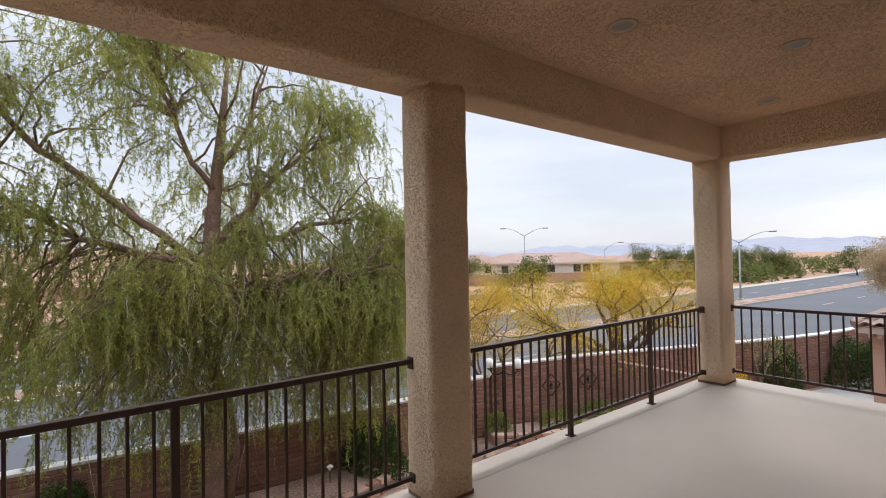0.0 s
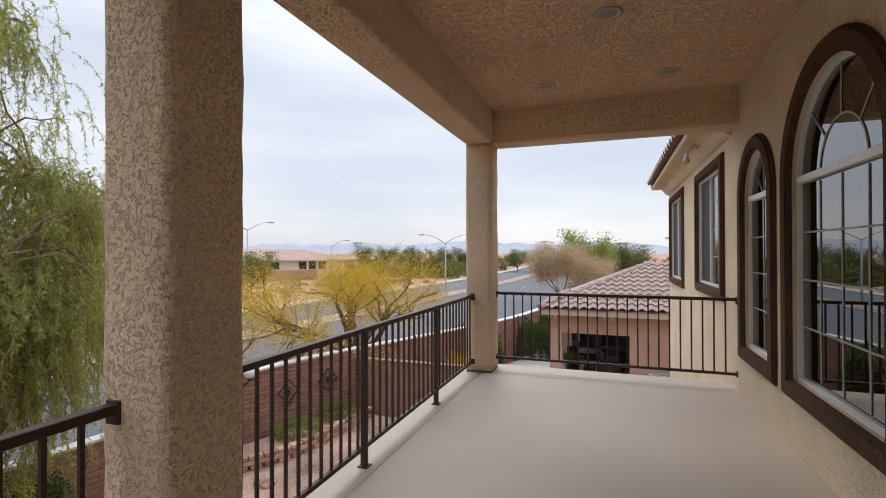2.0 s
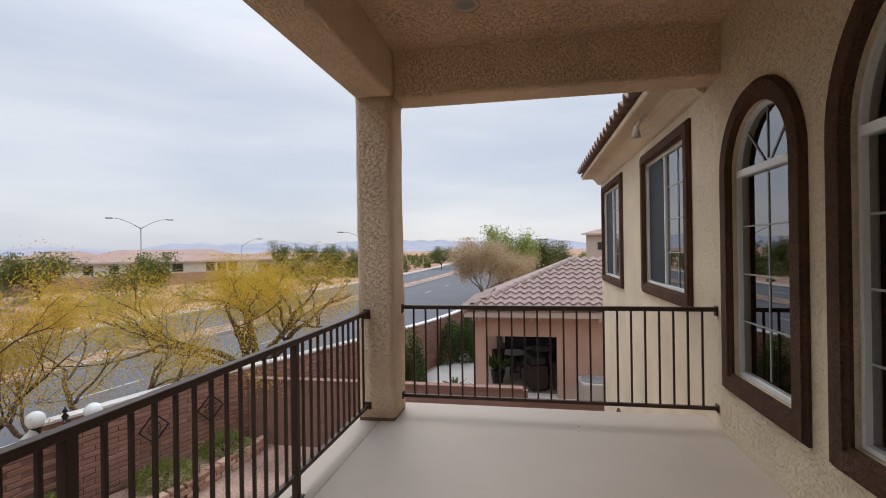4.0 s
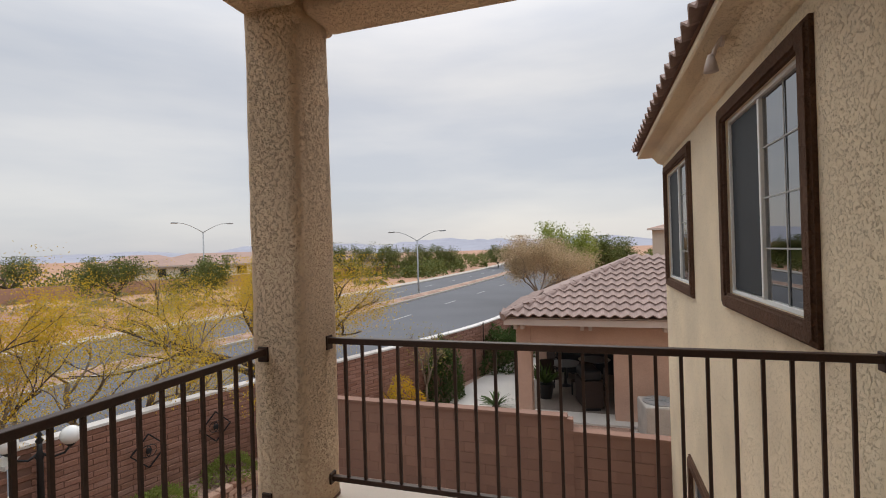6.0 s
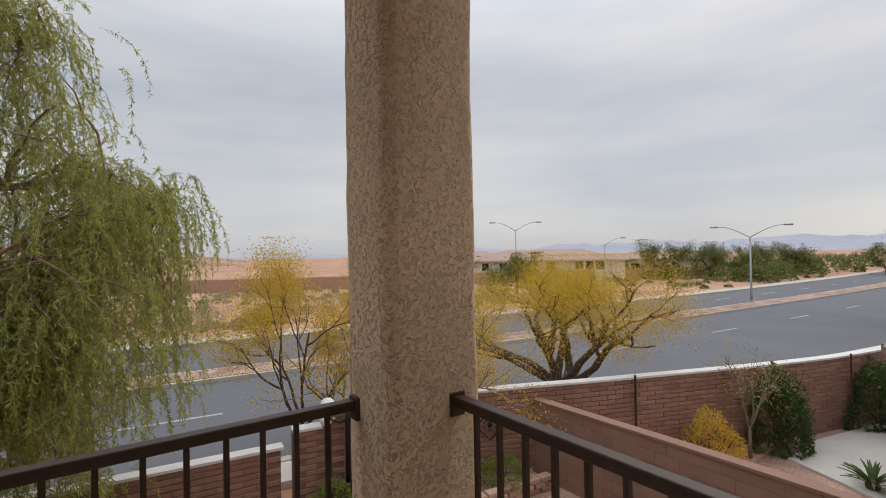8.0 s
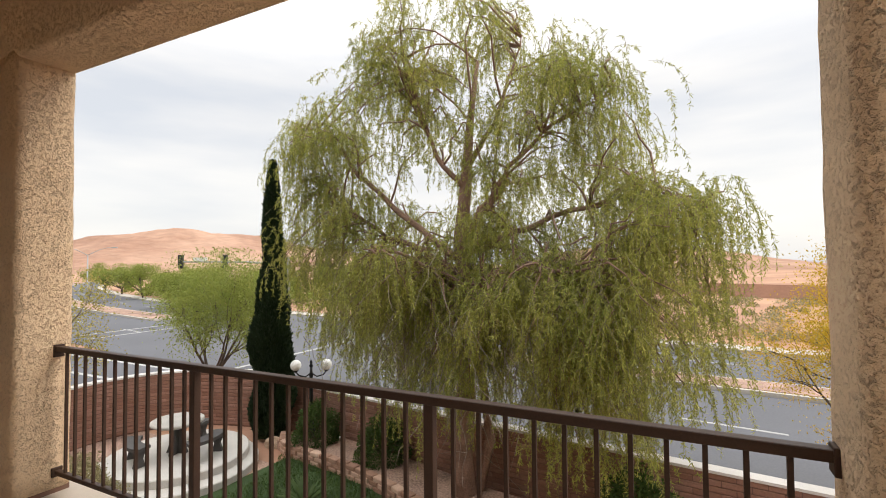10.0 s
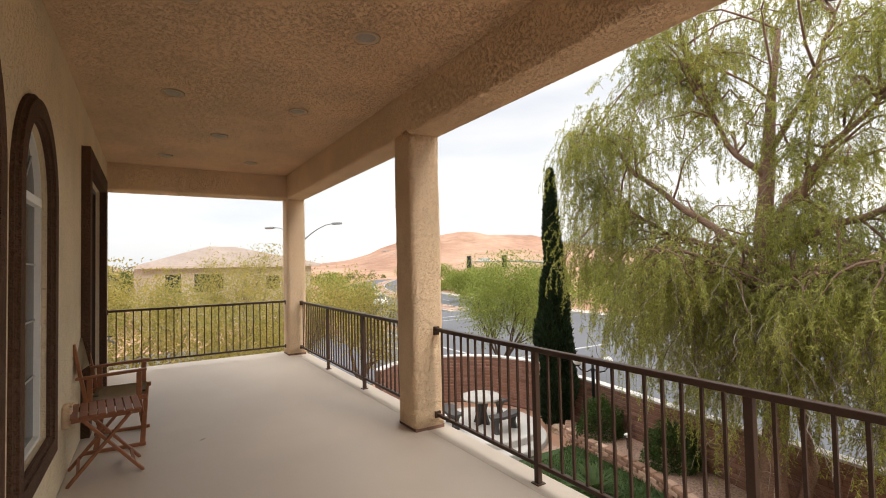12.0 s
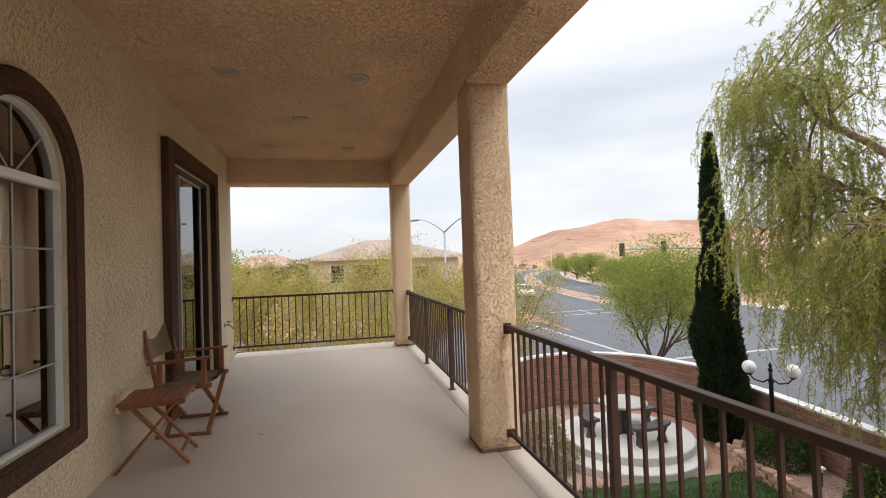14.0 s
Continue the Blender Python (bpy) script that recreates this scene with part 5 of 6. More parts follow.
def patio_chair(at, turn):
    c = thing("patio_chair", "dark metal patio chair with a woven seat", "chair", at, turn, "patio furniture next door")
    part("seat", box(-0.25, 0.25, -0.25, 0.25, 0.40, 0.46, 0.02), RATTAN, c)
    part("backrest", box(-0.25, 0.25, -0.28, -0.24, 0.46, 0.95, 0.02), RATTAN, c)
    for x in (-0.22, 0.22):
        for y in (-0.22, 0.22):
            part("leg", box(x - 0.015, x + 0.015, y - 0.015, y + 0.015, 0, 0.4), BLACK, c)
        part("armrest", box(x - 0.025, x + 0.025, -0.24, 0.22, 0.62, 0.65, 0.01), BLACK, c)


structure("patio_floor", box(17.85 + NX, 21.98 + NX, -4.0, 2.55 + NY, G + 0.03, G + 0.066), PATIOFLOOR, "brown patio floor under the roof", "floor")
SZ = G + 0.066
patio_table((20.3 + NX, 1.5 + NY, SZ))
patio_table((21.0 + NX, 0.6 + NY, SZ))
for x, y, a in ((19.4, 0.95, 60), (19.6, 1.9, 120), (21.2, 1.8, 220), (18.7, 0.55, 10)):
    patio_chair((x + NX, y + NY, SZ), a)
ob = thing("patio_grill", "covered dark grill cart next to the column", "grill", (18.4 + NX, 0.75 + NY, SZ), 15)
part("cart", box(-0.45, 0.45, -0.28, 0.28, 0.08, 0.8, 0.02), RATTAN, ob)
part("hood", box(-0.45, 0.45, -0.26, 0.26, 0.8, 1.1, 0.1, 3), BLACK, ob)
for x in (-0.38, 0.38):
    part("foot", box(x - 0.03, x + 0.03, -0.2, 0.2, 0, 0.08), BLACK, ob)


def condenser(at):
    a = thing("air_conditioner", "grey outdoor air-conditioning unit with a round top grille", "air conditioner", at, 8)
    part("casing", box(-0.42, 0.42, -0.42, 0.42, 0.05, 0.9, 0.04), STONE, a)
    part("base", box(-0.5, 0.5, -0.5, 0.5, 0, 0.05), PAVING, a)
    part("fan_ring", turned(((0.38, 0.9), (0.38, 0.93), (0.34, 0.94)), 24), GALV, a)
    for i in range(5):
        part("guard_wire", box(-0.34, 0.34, -0.008, 0.008, 0.94, 0.95, 0, 1, Matrix.Rotation(i * math.pi / 5, 4, "Z")), GALV, a)


condenser((16.3, -0.35, G + 0.012))

# ---- plants ----
def quick_mesh(name, verts, faces, material):
    """A mesh from arrays of corners and of equal-sided faces."""
    me = bpy.data.meshes.new(name)
    k = faces.shape[1]
    me.vertices.add(len(verts))
    me.vertices.foreach_set("co", verts.astype(np.float32).ravel())
    me.loops.add(faces.size)
    me.loops.foreach_set("vertex_index", faces.astype(np.int32).ravel())
    me.polygons.add(len(faces))
    me.polygons.foreach_set("loop_start", np.arange(0, faces.size, k, dtype=np.int32))
    me.update(calc_edges=True)
    me.materials.append(material)
    return me


def leaves(name, pos, along, length, width, material, rng, bend=0.25):
    """Folded leaf blades: each has four corners, about its own direction."""
    n = len(pos)
    along = along / np.maximum(np.linalg.norm(along, axis=1, keepdims=True), 1e-6)
    side = np.cross(along, rng.normal(size=(n, 3)))
    side /= np.maximum(np.linalg.norm(side, axis=1, keepdims=True), 1e-6)
    nor = np.cross(along, side)
    ln = length * rng.uniform(0.6, 1.3, (n, 1))
    wd = width * rng.uniform(0.7, 1.3, (n, 1))
    mid = pos + along * ln * 0.45
    tip = pos + along * ln - nor * ln * bend * rng.uniform(-1, 1, (n, 1))
    v = np.stack((pos, mid + side * wd / 2, tip, mid - side * wd / 2), 1).reshape(-1, 3)
    f = np.arange(4 * n).reshape(-1, 4)
    return quick_mesh(name, v, f, material)


def strands(name, paths, radius, material):
    """Thin three-sided twigs along paths of equal length."""
    p = np.asarray(paths)
    s, m, _ = p.shape
    ring3 = np.array([[1, 0, 0], [-0.5, 0.87, 0], [-0.5, -0.87, 0]])
    r = radius * np.linspace(1.0, 0.35, m)[None, :, None, None]
    v = (p[:, :, None, :] + r * ring3[None, None]).reshape(-1, 3)
    base = (np.arange(s)[:, None, None] * m + np.arange(m - 1)[None, :, None]) * 3 + np.arange(3)[None, None, :]
    nxt = (np.arange(s)[:, None, None] * m + np.arange(m - 1)[None, :, None]) * 3 + (np.arange(3)[None, None, :] + 1) % 3
    f = np.stack((base, nxt, nxt + 3, base + 3), -1).reshape(-1, 4)
    return quick_mesh(name, v, f, material)


def limb(rnd, a, d, length, r0, r1, up, wander, n=7):
    """A crooked limb: points and radii."""
    pts, rad = [Vector(a)], [r0]
    d = Vector(d).normalized()
    for i in range(n):
        d = (d + Vector((rnd.uniform(-1, 1), rnd.uniform(-1, 1), rnd.uniform(-1, 1) + up)) * wander).normalized()
        pts.append(pts[-1] + d * (length / n))
        rad.append(r0 + (r1 - r0) * (i + 1) / n)
    return pts, rad


def skeleton_tree(rnd, trunk_pts, trunk_r, limbs, spread, depth, up, length, shrink=0.62, r_shrink=0.55, wander=0.2):
    """Trunk and limbs as one tapered mesh; also the outer twigs that carry leaves."""
    bm = bmesh.new()
    add_tube(bm, trunk_pts, trunk_r, 10)
    tips = []

    def grow(a, d, ln, r, level):
        pts, rad = limb(rnd, a, d, ln, r, r * r_shrink, up, wander)
        add_tube(bm, pts, rad, 7 if level == 0 else 5)
        if level >= depth - 1:
            tips.append(pts)
        if level < depth:
            for k in range(3 if level else 4):
                i = rnd.randrange(3, len(pts))
                dd = (pts[i] - pts[i - 1]).normalized()
                q = Vector((rnd.uniform(-1, 1), rnd.uniform(-1, 1), rnd.uniform(-0.5, 0.9))).normalized()
                grow(pts[i], (dd + q * spread), ln * shrink * rnd.uniform(0.8, 1.2), rad[i] * 0.7, level + 1)
    for a, d, ln, r in limbs:
        grow(a, d, ln, r, 0)
    return bm, tips


def pepper_tree():
    """The big weeping pepper tree: reddish trunk, arching limbs, thin crown above and dense hanging curtains below."""
    rnd = random.Random(11)
    rng = np.random.default_rng(11)
    bx, by = 2.32, 9.5
    t = thing("pepper_tree", "large weeping pepper tree with long hanging green strands", "tree", (0, 0, 0))
    trunk = [Vector(p) for p in ((bx + 0.08, by - 0.1, G + 0.1), (bx - 0.02, by, -2.2), (bx + 0.08, by + 0.05, -1.0), (bx - 0.02, by, 0.2), (bx + 0.05, by, 1.1), (bx + 0.0, by, 1.9), (bx + 0.1, by + 0.05, 3.0), (bx + 0.22, by, 4.2), (bx + 0.35, by + 0.1, 5.4))]
    bm = bmesh.new()
    add_tube(bm, trunk, [0.25, 0.2, 0.18, 0.165, 0.155, 0.15, 0.115, 0.075, 0.035], 12)
    add_tube(bm, [Vector((bx + 0.25, by + 0.1, G + 0.1)), Vector((bx + 0.45, by + 0.3, -2.0)), Vector((bx + 0.3, by + 0.3, -0.8)), Vector((bx - 0.5, by + 0.4, 0.5)), Vector((bx - 1.5, by + 0.4, 1.6))], [0.12, 0.1, 0.09, 0.06, 0.03], 8)
    # the great limbs: points from the trunk outwards, and radius at the start
    limbs = (((bx, by, 1.5), (1.5, 9.4, 2.1), (0.5, 9.4, 2.9), (-0.6, 9.5, 3.9), (-1.4, 9.6, 4.6), (-2.1, 9.7, 4.8)),
             ((bx, by, 1.2), (1.4, 9.7, 1.7), (0.4, 9.8, 2.0), (-0.6, 9.8, 2.7), (-1.5, 9.8, 3.1)),
             ((bx + 0.05, by, 2.0), (2.9, 9.4, 2.5), (3.4, 9.3, 3.2), (4.2, 9.3, 3.9), (5.2, 9.4, 4.3)),
             ((bx + 0.05, by, 1.6), (3.1, 9.6, 1.9), (4.1, 9.6, 2.3), (5.3, 9.5, 2.5), (6.4, 9.5, 2.2)),
             ((bx + 0.05, by, 0.7), (2.9, 9.0, 1.0), (3.7, 8.6, 1.4), (4.4, 8.4, 1.3), (5.0, 8.4, 0.9)),
             ((bx + 0.1, by, 2.9), (1.9, 9.3, 3.6), (1.5, 9.2, 4.6), (1.2, 9.2, 5.6)),
             ((bx + 0.15, by, 3.3), (3.0, 9.6, 4.1), (3.3, 9.7, 5.0), (3.5, 9.8, 5.8)),
             ((bx, by, 0.9), (2.0, 8.9, 1.3), (1.6, 8.2, 1.7), (1.3, 7.7, 1.7)),
             ((bx, by, 1.9), (2.4, 10.3, 2.6), (2.8, 11.0, 3.2), (3.2, 11.6, 3.2)))
    ways = []
    for k, pts in enumerate(limbs):
        pts = [Vector(p) for p in pts]
        fine = []
        for p, q in zip(pts, pts[1:]):
            for j in range(4):
                fine.append(p + (q - p) * (j / 4) + Vector((rnd.gauss(0, 0.025), rnd.gauss(0, 0.025), rnd.gauss(0, 0.025))) * bool(fine))
        fine.append(pts[-1])
        r = 0.08 if k < 4 else 0.06
        add_tube(bm, fine, [r * (1 - 0.8 * i / (len(fine) - 1)) for i in range(len(fine))], 8)
        ways += fine[3:]
    ways += trunk[5:]
    # crown masses: centre, half sizes, sprays, shortest and longest fall of their strands
    lobes = (((2.4, 9.5, 5.6), (1.9, 1.8, 1.3), 30, 0.3, 0.9), ((4.4, 9.4, 4.2), (1.5, 1.6, 0.9), 24, 0.4, 1.3), ((0.8, 9.4, 5.4), (1.3, 1.4, 0.8), 13, 0.3, 1.0), ((5.2, 9.4, 3.1), (0.9, 1.4, 0.8), 9, 0.5, 1.3), ((6.0, 9.4, 1.9), (1.1, 1.5, 0.8), 26, 0.7, 1.8), ((5.5, 9.1, 0.6), (1.4, 1.4, 0.9), 36, 0.7, 1.7), ((5.3, 9.3, -0.7), (1.5, 1.2, 0.6), 24, 0.5, 1.2),
             ((0.4, 9.4, 4.4), (1.5, 1.6, 1.0), 15, 0.3, 1.0), ((-1.0, 9.6, 4.3), (1.0, 1.3, 0.7), 9, 0.5, 1.5), ((-1.9, 9.7, 4.3), (0.7, 1.1, 0.5), 8, 0.6, 1.5), ((-1.6, 9.7, 2.9), (0.7, 1.1, 0.9), 10, 0.7, 1.6), ((-1.3, 9.6, 1.2), (0.8, 1.1, 0.8), 14, 0.6, 1.5), ((0.0, 9.6, 2.4), (1.0, 1.2, 0.7), 12, 0.5, 1.4),
             ((2.6, 9.5, 3.4), (1.3, 1.3, 0.8), 10, 0.3, 0.9), ((3.4, 9.3, 1.9), (1.2, 1.1, 0.6), 16, 0.5, 1.2), ((2.9, 10.9, 2.6), (2.6, 1.0, 1.6), 16, 0.4, 1.2), ((3.2, 10.7, 0.2), (2.8, 0.8, 1.2), 34, 0.6, 1.5),
             ((4.0, 8.5, 0.3), (1.5, 0.8, 1.0), 26, 0.6, 1.5), ((1.3, 8.5, 0.8), (0.9, 0.8, 0.9), 12, 0.5, 1.4), ((0.4, 9.2, 0.1), (1.0, 0.9, 0.9), 17, 0.5, 1.4), ((0.3, 10.4, -0.2), (1.6, 0.6, 0.9), 26, 0.6, 1.6), ((3.0, 9.1, -0.7), (1.6, 0.7, 0.6), 24, 0.7, 1.8), ((1.2, 9.8, -0.9), (1.4, 0.7, 0.5), 16, 0.5, 1.4), ((4.9, 9.0, -1.3), (1.2, 0.7, 0.4), 14, 0.5, 1.3))
    sprays = []
    for (cx, cy, cz), (rx, ry, rz), count, lo, hi in lobes:
        c = Vector((cx, cy, cz))
        for i in range(count):
            d = Vector((rnd.gauss(0, 1), rnd.gauss(0, 1), rnd.gauss(0.35, 0.9))).normalized() * rnd.uniform(0.4, 1.0) ** 0.5
            p = c + Vector((d.x * rx, d.y * ry, d.z * rz))
            q = min(rnd.sample(ways, 22), key=lambda w: (w - p).length + max(0.0, w.z - p.z) * 0.3)
            sag = Vector((0, 0, 0.12 + 0.12 * (p - q).length))
            br = [q + (p - q) * (j / 6) + sag * math.sin(math.pi * j / 6) + Vector((rnd.gauss(0, 0.04), rnd.gauss(0, 0.04), rnd.gauss(0, 0.04))) * (j > 0) for j in range(7)]
            add_tube(bm, br, [0.026 - 0.0033 * j for j in range(7)], 5)
            sprays.append((br, p - c, lo, hi, cz))
    part("trunk", bm, BARK, t, "rough reddish brown trunk and limbs", True)
    paths, m = [], 9
    for br, out, lo, hi, cz in sprays:
        o = Vector((out.x, out.y, 0))
        o = o.normalized() if o.length > 0.05 else Vector((1, 0, 0))
        for i in range(24 if cz > 2.6 else 24 if cz > 1.0 else 23):
            p = br[rnd.choice((2, 3, 4, 5, 5, 6, 6, 6))] + Vector((rnd.gauss(0, 0.17), rnd.gauss(0, 0.17), rnd.gauss(0, 0.14)))
            a = rnd.uniform(0, 6.283)
            h = (o * 0.5 + Vector((math.cos(a), math.sin(a), 0))).normalized() * rnd.uniform(0.1, 0.55)
            drop = rnd.uniform(lo, hi) * 0.75 if rnd.random() < 0.55 else rnd.uniform(0.1, lo)
            lift = rnd.uniform(0.0, 0.14)
            path = []
            for k in range(m):
                u = k / (m - 1)
                q = p + h * (1 - (1 - u) ** 2.6) + Vector((0, 0, lift * math.sin(min(1.0, u * 2.5) * math.pi) - drop * u ** 1.35))
                path.append((q.x, q.y, max(q.z, G + 0.4)))
            if min(v[1] for v in path) > 5.3:
                paths.append(path)
    paths = np.array(paths)
    tagged(part("twig_mass", strands("twig_mass", paths, 0.004, TWIG), TWIG, t), kind="stuff")
    pos, dirs = [], []
    for path in paths:
        ln = np.linalg.norm(np.diff(path, axis=0), axis=1).sum()
        n = int(ln / 0.0155)
        u = rng.uniform(0.04, 1.0, n) * (m - 1)
        i = np.minimum(u.astype(int), m - 2)
        fr = (u - i)[:, None]
        pos.append(path[i] * (1 - fr) + path[i + 1] * fr)
        d = path[i + 1] - path[i]
        d = d / np.maximum(np.linalg.norm(d, axis=1, keepdims=True), 1e-6)
        h = rng.normal(size=(n, 3))
        h[:, 2] -= 0.6
        dirs.append(d * 0.6 + h * 0.7)
    pos, dirs = np.concatenate(pos), np.concatenate(dirs)
    part("crown", leaves("crown", pos, dirs, 0.078, 0.0135, PEPPER, rng), PEPPER, t, "fine drooping yellow-green leaves")
    bare = []
    for i in range(620):
        br = sprays[rnd.randrange(len(sprays))][0] if i < 320 else [Vector((rnd.gauss(2.5, 1.1), rnd.gauss(9.0, 0.4), rnd.gauss(0.3, 0.7)))] * 6
        p = br[rnd.randrange(1, 6)]
        d = Vector((rnd.uniform(-1, 1), rnd.uniform(-1, 1), rnd.uniform(-1.1, 0.2)))
        bare.append([tuple(p + d * (0.9 * k / 6) + Vector((rnd.gauss(0, 0.03), rnd.gauss(0, 0.03), -0.35 * (k / 6) ** 2))) for k in range(7)])
    tagged(part("dead_twig_mass", strands("dead_twig_mass", bare, 0.008, DEADTWIG), DEADTWIG, t, "pale bare twigs"), kind="stuff")


pepper_tree()


def leafy_tree(name, label, at, height, radius, leaf, count, size, seed, bark=BARK_DARK, stems=3, lean=0.5, group="", clump=0.22, droop=-0.2, trunk_h=0.3, depth=2, width=0.5):
    """A tree or large shrub with crooked stems and clumps of small leaves round the twigs."""
    rnd = random.Random(seed)
    rng = np.random.default_rng(seed)
    t = thing(name, label, "tree", at, 0, group)
    tr = radius * 0.026 + 0.03
    th = height * trunk_h
    trunk = [Vector((0, 0, -0.05)), Vector((rnd.uniform(-0.05, 0.05), rnd.uniform(-0.05, 0.05), th * 0.5)), Vector((rnd.uniform(-0.1, 0.1), rnd.uniform(-0.1, 0.1), th))]
    limbs = []
    for k in range(stems):
        a = 2 * math.pi * (k + rnd.uniform(-0.25, 0.25)) / stems
        limbs.append((trunk[-1] if k % 2 else trunk[1] * 0.3 + trunk[2] * 0.7, (math.cos(a) * lean, math.sin(a) * lean, 0.9), (height - th) * 0.62, tr * 0.65))
    bm, tips = skeleton_tree(rnd, trunk, [tr, tr * 0.85, tr * 0.75], limbs, 0.8, depth, 0.12, height * 0.5, 0.58, 0.5, 0.24)
    pts = np.array([tuple(p) for path in tips for p in path[1:]])
    sxy = radius / np.percentile(np.hypot(pts[:, 0], pts[:, 1]), 93)
    sz = height * 0.97 / np.percentile(pts[:, 2], 99)
    bmesh.ops.scale(bm, vec=(sxy, sxy, sz), verts=bm.verts[:])
    pts = pts * np.array([sxy, sxy, sz])
    part("trunk", bm, bark, t, "", True)
    k = rng.integers(0, len(pts), count)
    pos = pts[k] + rng.normal(size=(count, 3)) * clump
    pos[:, 2] = np.clip(pos[:, 2], 0.1, height * 1.05)
    d = rng.normal(size=(count, 3))
    d[:, 2] += droop
    part("crown", leaves("crown", pos, d, size, size * width, leaf, rng), leaf, t)
    return t


def shrub(label, at, radius, height, leaf, count, size, seed, group="", name="shrub", flat=0.85):
    """A rounded shrub: short stems and a lumpy shell of small leaves."""
    rnd = random.Random(seed)
    rng = np.random.default_rng(seed)
    t = thing(name, label, "shrub", at, 0, group)
    bm = bmesh.new()
    for k in range(7):
        a = rnd.uniform(0, 6.28)
        pts, rad = limb(rnd, (0, 0, -0.03), (math.cos(a) * 0.6, math.sin(a) * 0.6, 1), height * 0.8, 0.02, 0.006, 0.1, 0.2, 5)
        add_tube(bm, pts, rad, 5)
    part("stems", bm, BARK_DARK, t)
    d = rng.normal(size=(count, 3))
    d /= np.linalg.norm(d, axis=1, keepdims=True)
    d[:, 2] = np.abs(d[:, 2])
    r = rng.uniform(0.55, 1.0, (count, 1)) ** 0.5
    lump = np.array([[noise.noise((x * 2.2 + seed, y * 2.2, z * 2.2))] for x, y, z in d])
    pos = d * r * (1 + 0.35 * lump) * np.array([radius, radius, height * 0.95])
    pos[:, 2] = np.maximum(pos[:, 2], 0.04)
    part("foliage", leaves("foliage", pos, d + rng.normal(size=(count, 3)) * 0.7, size, size * 0.55, leaf, rng), leaf, t)
    return t


def cypress(at, height, radius):
    rng = np.random.default_rng(4)
    t = thing("cypress", "tall narrow dark green cypress by the garden wall", "tree", at)
    part("trunk", tube([(0, 0, -0.05), (0.02, 0, height * 0.5), (0, 0, height * 0.96)], [0.12, 0.07, 0.01], 8), BARK_DARK, t)
    n = 60000
    u = rng.uniform(0.01, 1.0, n)
    a = rng.uniform(0, 2 * math.pi, n)
    prof = radius * np.minimum(1.0, 0.55 + u * 3.0) * np.clip((1 - u) * 1.15, 0, 1) ** 0.75
    lump = np.array([noise.noise((math.cos(q) * 1.6, math.sin(q) * 1.6, z * 7.0)) for q, z in zip(a, u)])
    r = prof * (1 + 0.55 * lump) * rng.uniform(0.62, 1.0, n) ** 0.5
    pos = np.stack((r * np.cos(a), r * np.sin(a), u * height), 1)
    d = np.stack((np.cos(a) * 0.45, np.sin(a) * 0.45, np.full(n, 1.0)), 1) + rng.normal(size=(n, 3)) * 0.25
    part("foliage", leaves("foliage", pos, d, 0.13, 0.05, DARKGREEN, rng), DARKGREEN, t)


cypress((-3.55, 10.3, G), 7.3, 0.50)

# street trees beyond the garden wall
leafy_tree("yellow_tree", "slender street tree with thin yellow autumn leaves", (9.1, 10.9, G), 4.75, 1.95, YELLOW, 29000, 0.048, 21, BARK_DARK, 4, 0.6, "yellow street trees", 0.2, -0.5, 0.22, 3, 0.38)
leafy_tree("yellow_tree", "spreading street tree with thin yellow autumn leaves", (16.3, 10.0, G), 4.3, 4.0, YELLOW, 80000, 0.052, 22, BARK_DARK, 7, 0.7, "yellow street trees", 0.32, -0.5, 0.2, 3, 0.38)
leafy_tree("yellow_tree", "nearly bare street tree with a few yellow leaves", (10.9, 10.3, G), 3.7, 2.6, YELLOW, 15000, 0.05, 27, TWIG, 4, 0.9, "yellow street trees", 0.2, -0.5, 0.15, 3, 0.38)
leafy_tree("mesquite_tree", "bright green feathery mesquite at the street corner", (-8.6, 12.4, G), 4.9, 2.5, MESQUITE, 36000, 0.085, 31, BARK_DARK, 7, 0.9, "", 0.34, -0.6, 0.12, 3, 0.4)
for i, (x, y, h, s) in enumerate(((-6.5, 0.6, 4.5, 41), (-7.2, 3.6, 4.5, 42), (-6.8, -2.6, 4.7, 43), (-9.8, 6.9, 4.3, 44), (-10.4, -0.6, 4.6, 45), (-9.2, -6.0, 5.0, 47), (-12.5, 3.6, 5.3, 48))):
    leafy_tree("olive_tree", "airy garden tree with yellow-green leaves", (x, y, G), h, 2.2, OLIVE, 17000, 0.075, s, TWIG, 5, 0.7, "airy garden trees", 0.26, -0.1, 0.15, 3, 0.5)
for i, (x, y, r, h, s) in enumerate(((-4.6, 1.2, 0.9, 2.2, 51), (-5.0, 3.6, 0.9, 1.9, 52), (-4.7, -1.6, 0.9, 2.3, 53))):
    shrub("loose sage-green shrub below the balcony", (x, y, G), r, h, OLIVE, 6500, 0.075, s, "shrubs below the balcony")
shrub("clipped rounded olive-green shrub beside the patio", (-3.9, 5.9, G), 0.72, 1.15, SAGE, 9000, 0.05, 54)
shrub("dark green clipped shrub in the brick planter", (-1.95, 10.2, G + 0.24), 0.55, 0.95, GREEN, 6000, 0.06, 55, "planter shrubs")
shrub("dark green clipped shrub in the brick planter", (0.15, 10.0, G + 0.24), 0.55, 0.9, GREEN, 6000, 0.06, 56, "planter shrubs")
shrub("dark green shrub under the pepper tree", (5.5, 9.2, G + 0.1), 0.7, 1.2, GREEN, 6000, 0.07, 57, "planter shrubs")
shrub("low green ground cover behind the bricks", (10.6, 8.25, G + 0.24), 0.6, 0.35, MESQUITE, 2600, 0.05, 58, "planter shrubs")
shrub("low green ground cover behind the bricks", (12.0, 8.0, G + 0.24), 0.55, 0.4, MESQUITE, 2400, 0.05, 59, "planter shrubs")
